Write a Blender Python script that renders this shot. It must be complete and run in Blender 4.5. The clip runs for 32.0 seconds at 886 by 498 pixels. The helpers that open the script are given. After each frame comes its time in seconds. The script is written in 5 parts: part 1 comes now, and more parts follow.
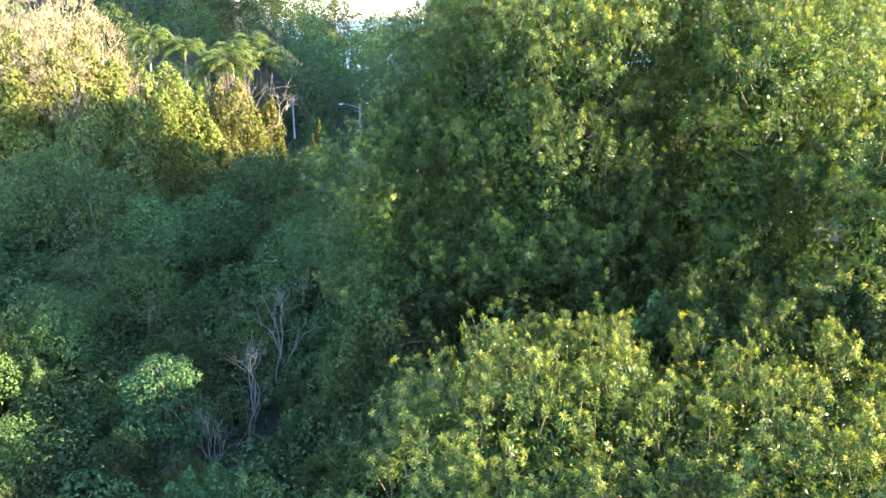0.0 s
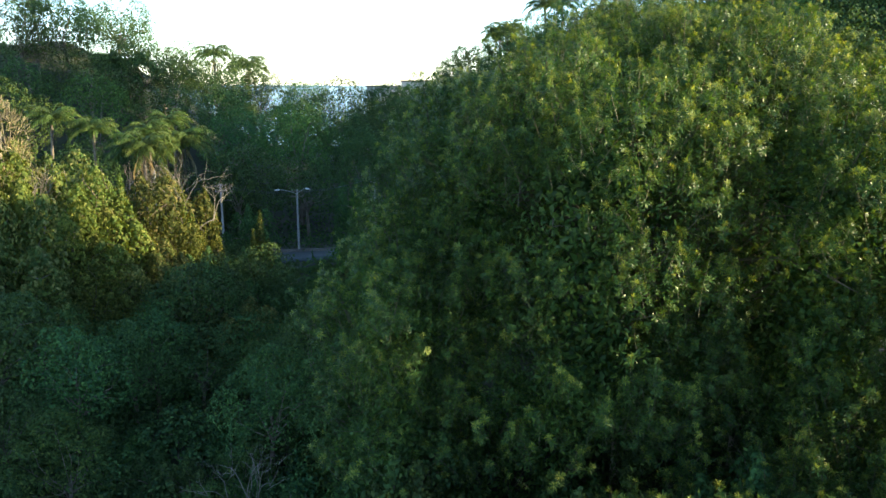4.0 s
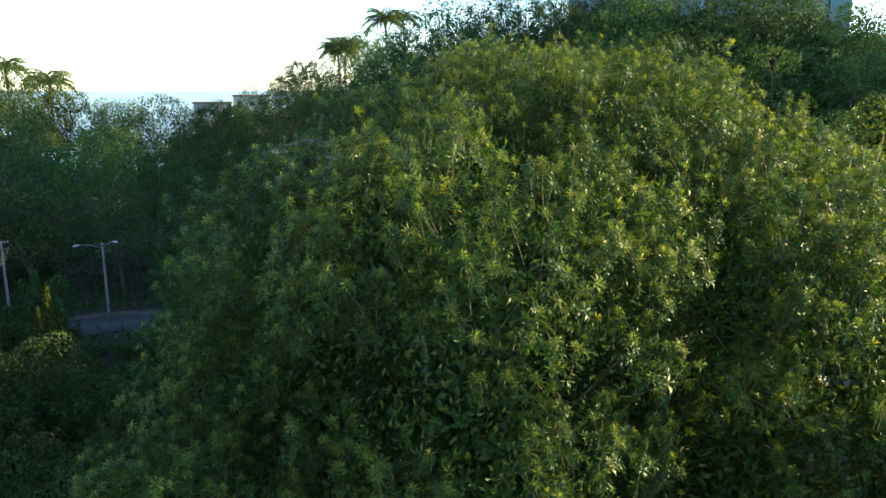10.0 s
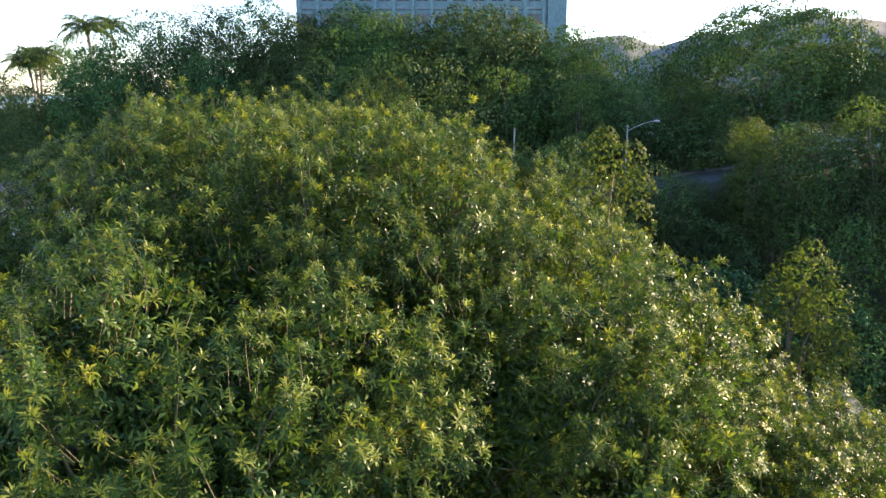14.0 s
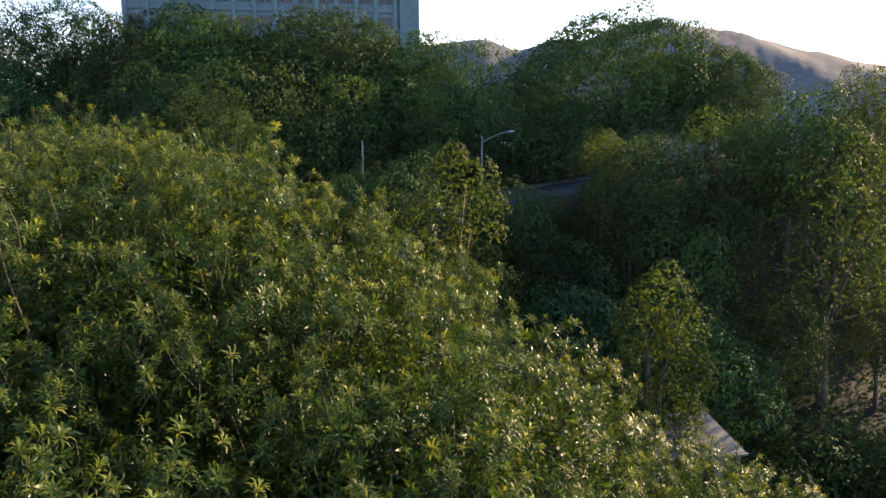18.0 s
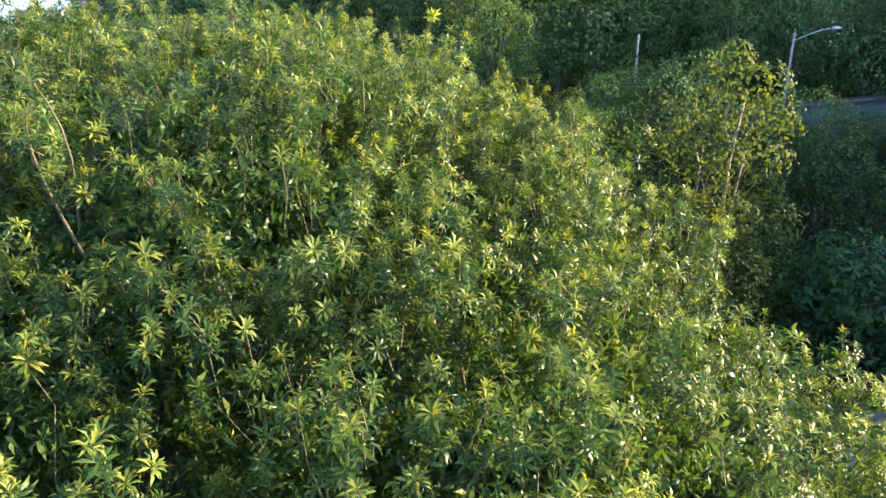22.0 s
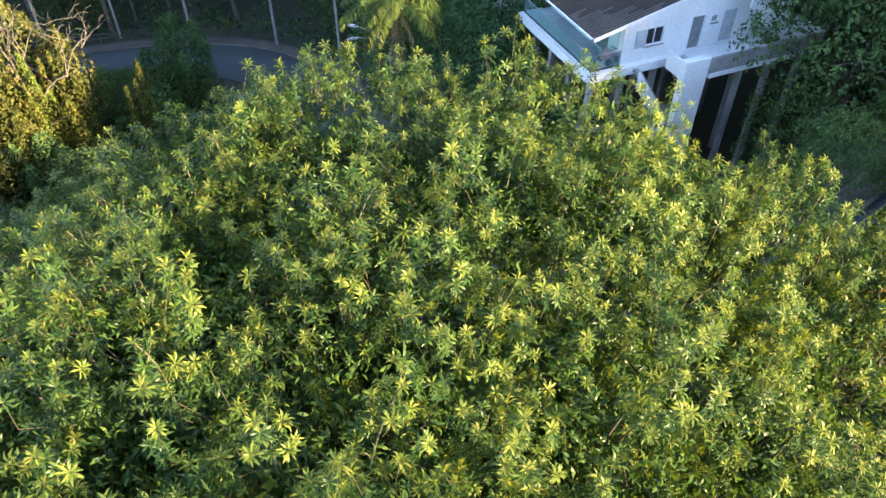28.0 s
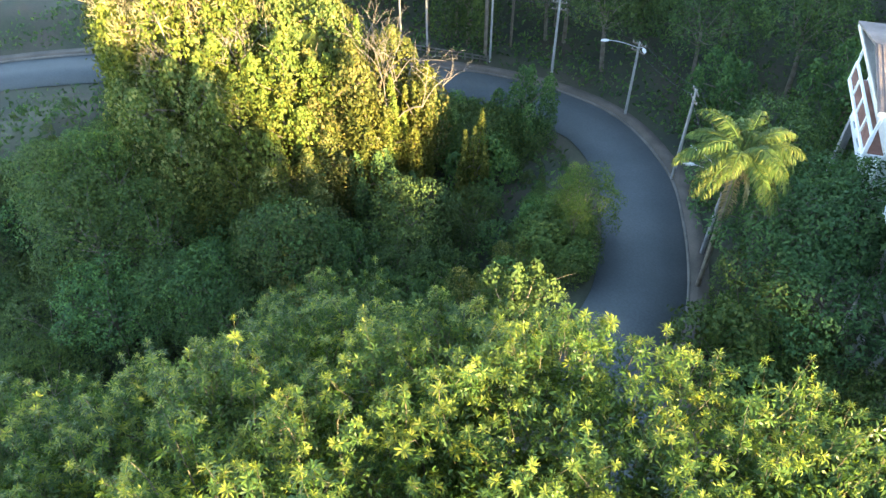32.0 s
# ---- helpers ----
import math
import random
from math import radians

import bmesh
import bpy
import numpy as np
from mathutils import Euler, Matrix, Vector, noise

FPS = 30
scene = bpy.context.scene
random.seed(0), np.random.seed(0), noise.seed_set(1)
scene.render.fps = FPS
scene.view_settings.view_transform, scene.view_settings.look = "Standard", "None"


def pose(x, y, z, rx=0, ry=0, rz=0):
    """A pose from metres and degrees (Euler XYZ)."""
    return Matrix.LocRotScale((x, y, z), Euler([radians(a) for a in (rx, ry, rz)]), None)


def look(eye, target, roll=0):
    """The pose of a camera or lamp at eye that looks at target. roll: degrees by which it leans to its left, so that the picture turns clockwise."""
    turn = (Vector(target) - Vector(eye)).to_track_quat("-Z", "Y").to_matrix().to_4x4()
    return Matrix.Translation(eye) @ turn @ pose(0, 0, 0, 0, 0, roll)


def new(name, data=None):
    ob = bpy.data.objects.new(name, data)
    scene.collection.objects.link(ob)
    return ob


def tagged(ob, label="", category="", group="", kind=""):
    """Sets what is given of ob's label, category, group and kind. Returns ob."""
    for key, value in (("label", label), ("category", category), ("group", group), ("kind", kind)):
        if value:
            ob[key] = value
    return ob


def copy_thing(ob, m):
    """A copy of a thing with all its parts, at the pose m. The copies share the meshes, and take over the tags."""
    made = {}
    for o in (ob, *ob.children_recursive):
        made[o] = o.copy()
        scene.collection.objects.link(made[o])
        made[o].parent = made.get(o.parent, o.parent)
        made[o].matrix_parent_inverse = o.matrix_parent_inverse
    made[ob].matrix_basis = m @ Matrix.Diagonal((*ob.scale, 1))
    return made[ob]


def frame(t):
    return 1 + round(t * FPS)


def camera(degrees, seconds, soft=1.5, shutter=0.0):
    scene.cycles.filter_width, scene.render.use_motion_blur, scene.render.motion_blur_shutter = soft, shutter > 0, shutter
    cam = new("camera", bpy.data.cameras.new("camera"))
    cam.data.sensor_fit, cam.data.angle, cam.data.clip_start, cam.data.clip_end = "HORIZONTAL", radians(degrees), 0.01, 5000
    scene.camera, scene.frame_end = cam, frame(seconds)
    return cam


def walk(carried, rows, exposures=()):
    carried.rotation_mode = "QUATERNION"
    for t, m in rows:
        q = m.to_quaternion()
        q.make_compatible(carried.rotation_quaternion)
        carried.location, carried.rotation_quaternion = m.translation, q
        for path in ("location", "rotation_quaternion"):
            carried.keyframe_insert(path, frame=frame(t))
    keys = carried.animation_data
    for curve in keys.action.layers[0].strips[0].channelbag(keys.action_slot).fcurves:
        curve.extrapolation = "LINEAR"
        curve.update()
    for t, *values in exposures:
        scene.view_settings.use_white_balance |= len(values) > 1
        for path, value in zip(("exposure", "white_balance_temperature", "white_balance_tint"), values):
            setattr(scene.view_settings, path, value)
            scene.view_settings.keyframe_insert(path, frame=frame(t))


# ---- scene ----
# ---- camera ----
cam = camera(61.84, 32.0)
# seconds, x, y, z, yaw, pitch, roll
PATH = [
    (0.0, -7.39, -6.44, 21.06, -7.16, -17.70, -0.02),
    (0.5, -8.01, -5.11, 21.24, -8.44, -16.91, -0.03),
    (1.0, -8.64, -3.78, 21.41, -9.22, -16.29, -0.03),
    (1.5, -9.25, -2.45, 21.59, -9.78, -15.74, -0.02),
    (2.0, -9.86, -1.12, 21.77, -10.56, -15.16, 0.08),
    (2.5, -10.44, 0.21, 21.95, -11.77, -14.59, 0.16),
    (3.0, -11.00, 1.54, 22.14, -13.03, -14.04, 0.28),
    (3.5, -11.52, 2.87, 22.35, -14.12, -13.42, 0.38),
    (4.0, -12.00, 4.19, 22.57, -14.97, -12.89, 0.33),
    (4.5, -12.42, 5.50, 22.77, -15.11, -12.91, 0.37),
    (6.5, -12.64, 9.76, 23.54, -17.96, -12.71, 0.49),
    (7.0, -12.24, 10.39, 23.72, -18.69, -12.72, 0.35),
    (7.5, -11.72, 10.95, 23.94, -19.44, -12.70, 0.35),
    (8.0, -11.08, 11.52, 24.20, -20.14, -12.69, 0.29),
    (8.5, -10.38, 12.18, 24.48, -21.18, -12.65, 0.33),
    (9.0, -9.67, 12.89, 24.74, -22.90, -12.58, 0.35),
    (9.5, -9.01, 13.64, 25.03, -24.89, -12.55, 0.24),
    (10.0, -8.39, 14.39, 25.34, -26.93, -12.54, 0.17),
    (10.5, -7.82, 15.14, 25.65, -29.04, -12.57, 0.08),
    (11.0, -7.25, 15.89, 25.94, -30.98, -12.57, 0.04),
    (11.5, -6.68, 16.59, 26.25, -32.82, -12.58, -0.07),
    (12.0, -6.11, 17.27, 26.59, -34.63, -12.50, -0.12),
    (12.5, -5.52, 17.90, 26.94, -36.47, -12.44, -0.20),
    (13.0, -4.92, 18.49, 27.22, -39.11, -12.43, -0.25),
    (13.5, -4.30, 19.00, 27.43, -42.58, -12.45, -0.36),
    (14.0, -3.71, 19.46, 27.66, -46.27, -12.52, -0.33),
    (14.5, -3.09, 19.87, 27.89, -49.85, -12.51, -0.42),
    (15.0, -2.47, 20.24, 28.06, -52.52, -12.50, -0.44),
    (15.5, -1.83, 20.56, 28.13, -54.75, -12.49, -0.42),
    (17.5, 0.81, 21.48, 28.26, -58.74, -12.56, 0.29),
    (18.0, 1.39, 21.41, 28.27, -56.48, -12.39, -0.13),
    (18.5, 1.99, 21.33, 28.26, -53.58, -12.30, -0.35),
    (19.0, 2.62, 21.29, 28.19, -50.16, -12.27, -0.49),
    (19.5, 3.30, 21.35, 28.07, -46.30, -12.20, -0.28),
    (20.0, 4.01, 21.49, 27.93, -42.29, -12.11, -0.09),
    (20.5, 4.79, 21.68, 27.81, -38.51, -12.22, -0.05),
    (21.0, 5.67, 21.92, 27.77, -36.44, -14.28, -0.02),
    (21.5, 6.61, 22.22, 27.86, -34.61, -17.28, -0.08),
    (22.0, 7.58, 22.59, 28.06, -32.96, -20.47, -0.17),
    (22.5, 8.58, 23.03, 28.40, -32.02, -24.08, 0.14),
    (23.0, 9.57, 23.58, 28.89, -31.09, -28.44, 0.18),
    (23.5, 10.54, 24.24, 29.50, -29.64, -32.90, 0.10),
    (24.0, 11.48, 24.97, 30.21, -27.83, -37.67, 0.03),
    (24.5, 12.40, 25.77, 30.99, -26.10, -42.50, -0.08),
    (26.5, 15.50, 30.16, 35.58, -9.99, -43.25, -0.90),
    (27.0, 15.97, 31.03, 36.33, -4.75, -43.37, -0.33),
    (27.5, 16.36, 31.94, 37.08, 0.36, -43.57, 0.03),
    (28.0, 16.62, 32.92, 37.78, 4.97, -43.81, 0.15),
    (28.5, 16.78, 33.94, 38.45, 8.55, -44.02, 0.22),
    (29.0, 16.85, 34.91, 39.10, 11.78, -44.17, 0.22),
    (29.5, 16.88, 35.75, 39.68, 14.77, -44.30, 0.16),
    (30.0, 16.85, 36.44, 40.32, 19.13, -44.31, 0.08),
    (30.5, 16.79, 37.07, 40.99, 23.72, -44.39, 0.04),
    (31.0, 16.67, 37.71, 41.64, 27.98, -44.46, 0.09),
    (31.5, 16.50, 38.33, 42.28, 32.03, -44.50, -0.02),
    (32.0, 16.28, 38.92, 42.92, 36.61, -44.59, -0.04),
]
EXPOSURES = [(0.0, 3.8, 6300, 26), (2.0, 3.25, 6250, 16), (3.0, 2.65, 6350, 7), (4.0, 2.2, 6400, 6), (7.0, 2.2, 6400, 6), (9.0, 2.05, 6500, 6), (11.0, 1.85, 6600, 8), (13.0, 2.0, 6600, 12), (15.5, 2.15, 6700, 30),
             (17.5, 1.4, 6800, 30), (20.5, 1.85, 6700, 16), (22.5, 3.0, 6400, 22), (24.5, 3.05, 6900, 20), (26.5, 2.95, 6900, 24), (29.0, 3.05, 7300, 12), (30.0, 3.1, 7600, 8), (31.0, 3.35, 7700, 12), (32.0, 3.75, 7900, 12)]
walk(cam, [(t, pose(x, y, z, 90 + p, 0, yaw) @ pose(0, 0, 0, 0, 0, r)) for t, x, y, z, yaw, p, r in PATH], EXPOSURES)

# ---- light: low late sun from the east side of the valley, clear sky ----
SUN_BEARING, SUN_HEIGHT = 108.0, 15.5      # degrees clockwise from +y, degrees over the horizon
world = bpy.data.worlds.new("world")
scene.world = world
world.use_nodes = True
sky = world.node_tree.nodes.new("ShaderNodeTexSky")
sky.sky_type, sky.sun_disc = "NISHITA", False
sky.sun_elevation, sky.sun_rotation = radians(SUN_HEIGHT), radians(SUN_BEARING)
sky.air_density, sky.dust_density, sky.ozone_density = 0.8, 0.2, 2.0
backg = world.node_tree.nodes["Background"]
backg.inputs["Strength"].default_value = 0.15
world.node_tree.links.new(sky.outputs[0], backg.inputs["Color"])
sun = new("sun", bpy.data.lights.new("sun", "SUN"))
sun.data.energy, sun.data.angle, sun.data.color = 4.6, radians(0.6), (1.0, 0.79, 0.46)
sun.matrix_world = look((0, 0, 0), (-math.sin(radians(SUN_BEARING)) * math.cos(radians(SUN_HEIGHT)),
                                    -math.cos(radians(SUN_BEARING)) * math.cos(radians(SUN_HEIGHT)), -math.sin(radians(SUN_HEIGHT))))

# ---- materials ----
def tree_of(name):
    m = bpy.data.materials.new(name)
    m.use_nodes = True
    nt = m.node_tree
    return m, nt, nt.nodes["Principled BSDF"], nt.nodes["Material Output"]


def noise_mix(nt, colours, scale, detail=4.0, coords="Object"):
    """A ramp of colours over a noise of that scale; returns the colour socket."""
    tc = nt.nodes.new("ShaderNodeTexCoord")
    tex = nt.nodes.new("ShaderNodeTexNoise")
    tex.inputs["Scale"].default_value, tex.inputs["Detail"].default_value = scale, detail
    nt.links.new(tc.outputs[coords], tex.inputs["Vector"])
    ramp = nt.nodes.new("ShaderNodeValToRGB")
    ramp.color_ramp.elements[0].position, ramp.color_ramp.elements[1].position = 0.3, 0.7
    while len(ramp.color_ramp.elements) < len(colours):
        ramp.color_ramp.elements.new(0.5)
    for i, c in enumerate(colours):
        ramp.color_ramp.elements[i].position = 0.3 + 0.4 * i / max(1, len(colours) - 1)
        ramp.color_ramp.elements[i].color = (*c, 1)
    nt.links.new(tex.outputs["Fac"], ramp.inputs["Fac"])
    return ramp.outputs["Color"], tex.outputs["Fac"]


def surface(name, colours, scale=2.0, rough=0.8, bump=0.3, fine=None, metal=0.0, dist=0.05, grain=0.75):
    """A worn solid surface: colour varies at a large and a small scale, with a fine relief."""
    m, nt, b, _ = tree_of(name)
    big, _ = noise_mix(nt, colours, scale)
    small, fac = noise_mix(nt, [(grain,) * 3, (1.08,) * 3], fine or scale * 9)
    mul = nt.nodes.new("ShaderNodeMix")
    mul.data_type, mul.blend_type = "RGBA", "MULTIPLY"
    mul.inputs[0].default_value = 1.0
    nt.links.new(big, mul.inputs[6])
    nt.links.new(small, mul.inputs[7])
    nt.links.new(mul.outputs[2], b.inputs["Base Color"])
    b.inputs["Roughness"].default_value, b.inputs["Metallic"].default_value = rough, metal
    if bump:
        bm_ = nt.nodes.new("ShaderNodeBump")
        bm_.inputs["Strength"].default_value, bm_.inputs["Distance"].default_value = bump, dist
        nt.links.new(fac, bm_.inputs["Height"])
        nt.links.new(bm_.outputs[0], b.inputs["Normal"])
    return m


def foliage(name, dark, mid, light, rough=0.45, through_light=0.35, tree_tint=0.25, scale=0.25, gloss=0.08):
    """Leaves: colour varies leaf by leaf, in patches over the crown and from tree to tree; light shines through them."""
    m, nt, b, out = tree_of(name)
    geo = nt.nodes.new("ShaderNodeNewGeometry")
    ramp = nt.nodes.new("ShaderNodeValToRGB")
    e = ramp.color_ramp.elements
    e[0].color, e[1].color = (*dark, 1), (*light, 1)
    e.new(0.6).color = (*mid, 1)
    nt.links.new(geo.outputs["Random Per Island"], ramp.inputs["Fac"])
    patch, _ = noise_mix(nt, [(0.7, 0.75, 0.8), (1.15, 1.1, 0.95)], scale, 2.0)
    mul = nt.nodes.new("ShaderNodeMix")
    mul.data_type, mul.blend_type = "RGBA", "MULTIPLY"
    mul.inputs[0].default_value = 1.0
    nt.links.new(ramp.outputs[0], mul.inputs[6])
    nt.links.new(patch, mul.inputs[7])
    info = nt.nodes.new("ShaderNodeObjectInfo")
    hsv = nt.nodes.new("ShaderNodeHueSaturation")
    mr = nt.nodes.new("ShaderNodeMapRange")
    mr.inputs["To Min"].default_value, mr.inputs["To Max"].default_value = 1 - tree_tint, 1 + tree_tint
    nt.links.new(info.outputs["Random"], mr.inputs["Value"])
    nt.links.new(mr.outputs[0], hsv.inputs["Value"])
    mh = nt.nodes.new("ShaderNodeMapRange")
    mh.inputs["To Min"].default_value, mh.inputs["To Max"].default_value = 0.5 - tree_tint * 0.12, 0.5 + tree_tint * 0.08
    nt.links.new(info.outputs["Random"], mh.inputs["Value"])
    nt.links.new(mh.outputs[0], hsv.inputs["Hue"])
    nt.links.new(mul.outputs[2], hsv.inputs["Color"])
    nt.links.new(hsv.outputs[0], b.inputs["Base Color"])
    b.inputs["Roughness"].default_value, b.inputs["Specular IOR Level"].default_value = rough, gloss
    tr = nt.nodes.new("ShaderNodeBsdfTranslucent")
    bright = nt.nodes.new("ShaderNodeMix")
    bright.data_type, bright.blend_type = "RGBA", "MULTIPLY"
    bright.inputs[0].default_value = 1.0
    nt.links.new(hsv.outputs[0], bright.inputs[6])
    bright.inputs[7].default_value = (1.5, 1.4, 0.5, 1)
    nt.links.new(bright.outputs[2], tr.inputs["Color"])
    mix = nt.nodes.new("ShaderNodeMixShader")
    mix.inputs[0].default_value = through_light
    nt.links.new(b.outputs[0], mix.inputs[1])
    nt.links.new(tr.outputs[0], mix.inputs[2])
    nt.links.new(mix.outputs[0], out.inputs["Surface"])
    return m


M_LEAF = foliage("broad_leaf", (0.022, 0.056, 0.021), (0.046, 0.094, 0.023), (0.1, 0.15, 0.034), 0.36, 0.32, 0.0, gloss=0.14)
M_SHOOT = foliage("young_leaf", (0.085, 0.14, 0.03), (0.15, 0.2, 0.04), (0.27, 0.28, 0.065), 0.38, 0.42, 0.0, gloss=0.14)
M_TWIG = surface("green_twig", [(0.05, 0.05, 0.025), (0.1, 0.085, 0.045)], 2.0, 0.85, 0.2, 14)
M_DARKLEAF = foliage("forest_leaf", (0.027, 0.06, 0.027), (0.05, 0.1, 0.035), (0.09, 0.145, 0.045), 0.7, 0.2, 0.3)
M_MIDLEAF = foliage("soft_leaf", (0.035, 0.075, 0.028), (0.06, 0.115, 0.035), (0.11, 0.155, 0.045), 0.7, 0.3, 0.25)
M_VINE = foliage("vine_leaf", (0.038, 0.064, 0.02), (0.09, 0.115, 0.034), (0.195, 0.185, 0.075), 0.65, 0.28, 0.2, 0.7)
M_VINEGREEN = foliage("sunny_vine_leaf", (0.04, 0.07, 0.018), (0.095, 0.135, 0.03), (0.185, 0.2, 0.055), 0.6, 0.3, 0.25, 0.7)
M_JADE = foliage("jade_leaf", (0.025, 0.065, 0.03), (0.042, 0.105, 0.042), (0.075, 0.145, 0.055), 0.6, 0.3, 0.1)
M_LIGHTLEAF = foliage("light_leaf", (0.04, 0.075, 0.022), (0.065, 0.105, 0.03), (0.115, 0.145, 0.04), 0.6, 0.4, 0.15)
M_DRY = foliage("dry_leaf", (0.15, 0.135, 0.08), (0.24, 0.205, 0.135), (0.35, 0.3, 0.2), 0.7, 0.3, 0.15)
M_PALM = foliage("palm_leaf", (0.04, 0.08, 0.024), (0.075, 0.125, 0.035), (0.14, 0.17, 0.055), 0.45, 0.28, 0.15)
M_BARK = surface("bark", [(0.09, 0.07, 0.05), (0.2, 0.17, 0.13)], 1.5, 0.9, 0.6, 14)
M_PALEBARK = surface("pale_bark", [(0.1, 0.09, 0.075), (0.2, 0.18, 0.15)], 1.2, 0.9, 0.4, 14)
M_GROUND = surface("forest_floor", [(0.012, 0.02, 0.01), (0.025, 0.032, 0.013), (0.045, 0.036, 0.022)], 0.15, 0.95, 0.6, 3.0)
M_ASPHALT = surface("asphalt", [(0.032, 0.046, 0.047), (0.048, 0.062, 0.062)], 0.3, 0.85, 0.2, 6)
M_KERB = surface("kerb_concrete", [(0.06, 0.056, 0.046), (0.13, 0.12, 0.1)], 0.6, 0.9, 0.3, 8)
M_PAVE = surface("pavement_concrete", [(0.04, 0.034, 0.024), (0.09, 0.074, 0.056)], 0.5, 0.9, 0.3, 8)
M_WHITE = surface("white_paint", [(0.66, 0.68, 0.68), (0.8, 0.81, 0.8)], 0.35, 0.6, 0.05, 5, grain=0.9)
M_CONC = surface("concrete", [(0.22, 0.22, 0.21), (0.38, 0.37, 0.35)], 0.8, 0.85, 0.2, 10)
M_ROOF = surface("dark_roof", [(0.028, 0.02, 0.015), (0.052, 0.037, 0.028)], 0.5, 0.95, 0.3, 6)
M_ROOFWORN = surface("worn_roof", [(0.06, 0.052, 0.046), (0.12, 0.11, 0.1)], 0.5, 0.9, 0.2, 6)
M_ROOFPALE = surface("pale_roof", [(0.14, 0.135, 0.13), (0.24, 0.23, 0.21)], 0.6, 0.8, 0.2, 6)
M_DARK = surface("dark_glass", [(0.015, 0.02, 0.025), (0.03, 0.035, 0.04)], 1.0, 0.15, 0.0)
M_POLE = surface("pole_concrete", [(0.21, 0.21, 0.2), (0.33, 0.32, 0.3)], 1.0, 0.8, 0.1, 10)
M_METAL = surface("grey_metal", [(0.3, 0.3, 0.3), (0.45, 0.45, 0.44)], 2.0, 0.45, 0.0, metal=0.7)
M_TOWER = surface("tower_render", [(0.12, 0.22, 0.235), (0.17, 0.27, 0.285)], 0.2, 0.7, 0.05, 2)
M_WATER = surface("sea_water", [(0.02, 0.08, 0.1), (0.03, 0.1, 0.12)], 0.004, 0.22, 0.35, 0.15, dist=0.4)
# forest with the aerial haze mixed into its base colour: paler and bluer
M_HILL = surface("hazed_far_forest", [(0.1, 0.118, 0.112), (0.14, 0.155, 0.145)], 0.012, 0.95, 0.12, 0.09, dist=3.0)
M_TEAL = surface("blue_tile", [(0.3, 0.4, 0.43), (0.4, 0.5, 0.52)], 1.5, 0.4, 0.0, 12)
M_CURTAIN = surface("pale_curtain", [(0.35, 0.42, 0.45), (0.5, 0.55, 0.56)], 2.0, 0.8, 0.1, 12)
M_GREYDOOR = surface("grey_door", [(0.16, 0.18, 0.18), (0.24, 0.26, 0.26)], 2.0, 0.5, 0.05, 12)
M_IRON = surface("black_iron", [(0.012, 0.012, 0.013), (0.03, 0.03, 0.03)], 3.0, 0.5, 0.05, 20)
M_PINK = surface("pink_plastic", [(0.55, 0.2, 0.22), (0.65, 0.28, 0.28)], 2.0, 0.4, 0.0)
M_SHUTTER = surface("dark_red_paint", [(0.09, 0.02, 0.025), (0.15, 0.035, 0.04)], 3.0, 0.6, 0.1, 20)
M_BRICK = surface("red_brown_clay", [(0.16, 0.07, 0.05), (0.26, 0.12, 0.09)], 1.5, 0.8, 0.2, 12)
M_CREAM = surface("cream_paint", [(0.5, 0.46, 0.38), (0.62, 0.58, 0.5)], 0.7, 0.7, 0.1, 10)
M_ROOFBROWN = surface("brown_roof", [(0.1, 0.08, 0.07), (0.2, 0.16, 0.14)], 0.6, 0.85, 0.3, 7)
M_TOWERBAND = surface("tower_band", [(0.12, 0.18, 0.2), (0.18, 0.24, 0.26)], 0.3, 0.6, 0.05, 3)
M_LAMPHEAD = surface("lamp_housing", [(0.42, 0.43, 0.43), (0.55, 0.56, 0.55)], 2.0, 0.35, 0.0)
M_SOLAR = surface("solar_cells", [(0.014, 0.026, 0.075), (0.022, 0.038, 0.1)], 1.0, 0.25, 0.0)
M_GLASS, _nt, _b, _o = tree_of("greenish_glass")
_b.inputs["Base Color"].default_value = (0.25, 0.4, 0.4, 1)
_b.inputs["Roughness"].default_value = 0.05
_clear = _nt.nodes.new("ShaderNodeBsdfTransparent")
_clear.inputs["Color"].default_value = (0.8, 0.93, 0.92, 1)
_mix = _nt.nodes.new("ShaderNodeMixShader")
_mix.inputs[0].default_value = 0.82
_nt.links.new(_b.outputs[0], _mix.inputs[1])
_nt.links.new(_clear.outputs[0], _mix.inputs[2])
_nt.links.new(_mix.outputs[0], _o.inputs["Surface"])

# ---- mesh helpers ----
def quick(name, v, f, material, parent=None, label="", smooth=False):
    """One mesh object out of arrays of points and of equal-sided faces."""
    v, f = np.asarray(v, np.float32), np.asarray(f, np.int32)
    me = bpy.data.meshes.new(name)
    me.vertices.add(len(v))
    me.vertices.foreach_set("co", v.ravel())
    k = f.shape[1]
    me.loops.add(f.size)
    me.loops.foreach_set("vertex_index", f.ravel())
    me.polygons.add(len(f))
    me.polygons.foreach_set("loop_start", np.arange(len(f), dtype=np.int32) * k)
    me.update(calc_edges=True)
    if smooth:
        me.polygons.foreach_set("use_smooth", np.ones(len(f), bool))
    me.materials.append(material)
    ob = new(name, me)
    ob.parent = parent
    if label:
        ob["label"] = label
    return ob


def part(name, bm, material, parent=None, label=""):
    me = bpy.data.meshes.new(name)
    bm.to_mesh(me)
    bm.free()
    me.materials.append(material)
    ob = new(name, me)
    ob.parent = parent
    if label:
        ob["label"] = label
    return ob


def holder(name, m, label, category, group="", kind=""):
    ob = new(name)
    ob.matrix_world = m
    return tagged(ob, label, category, group, kind)


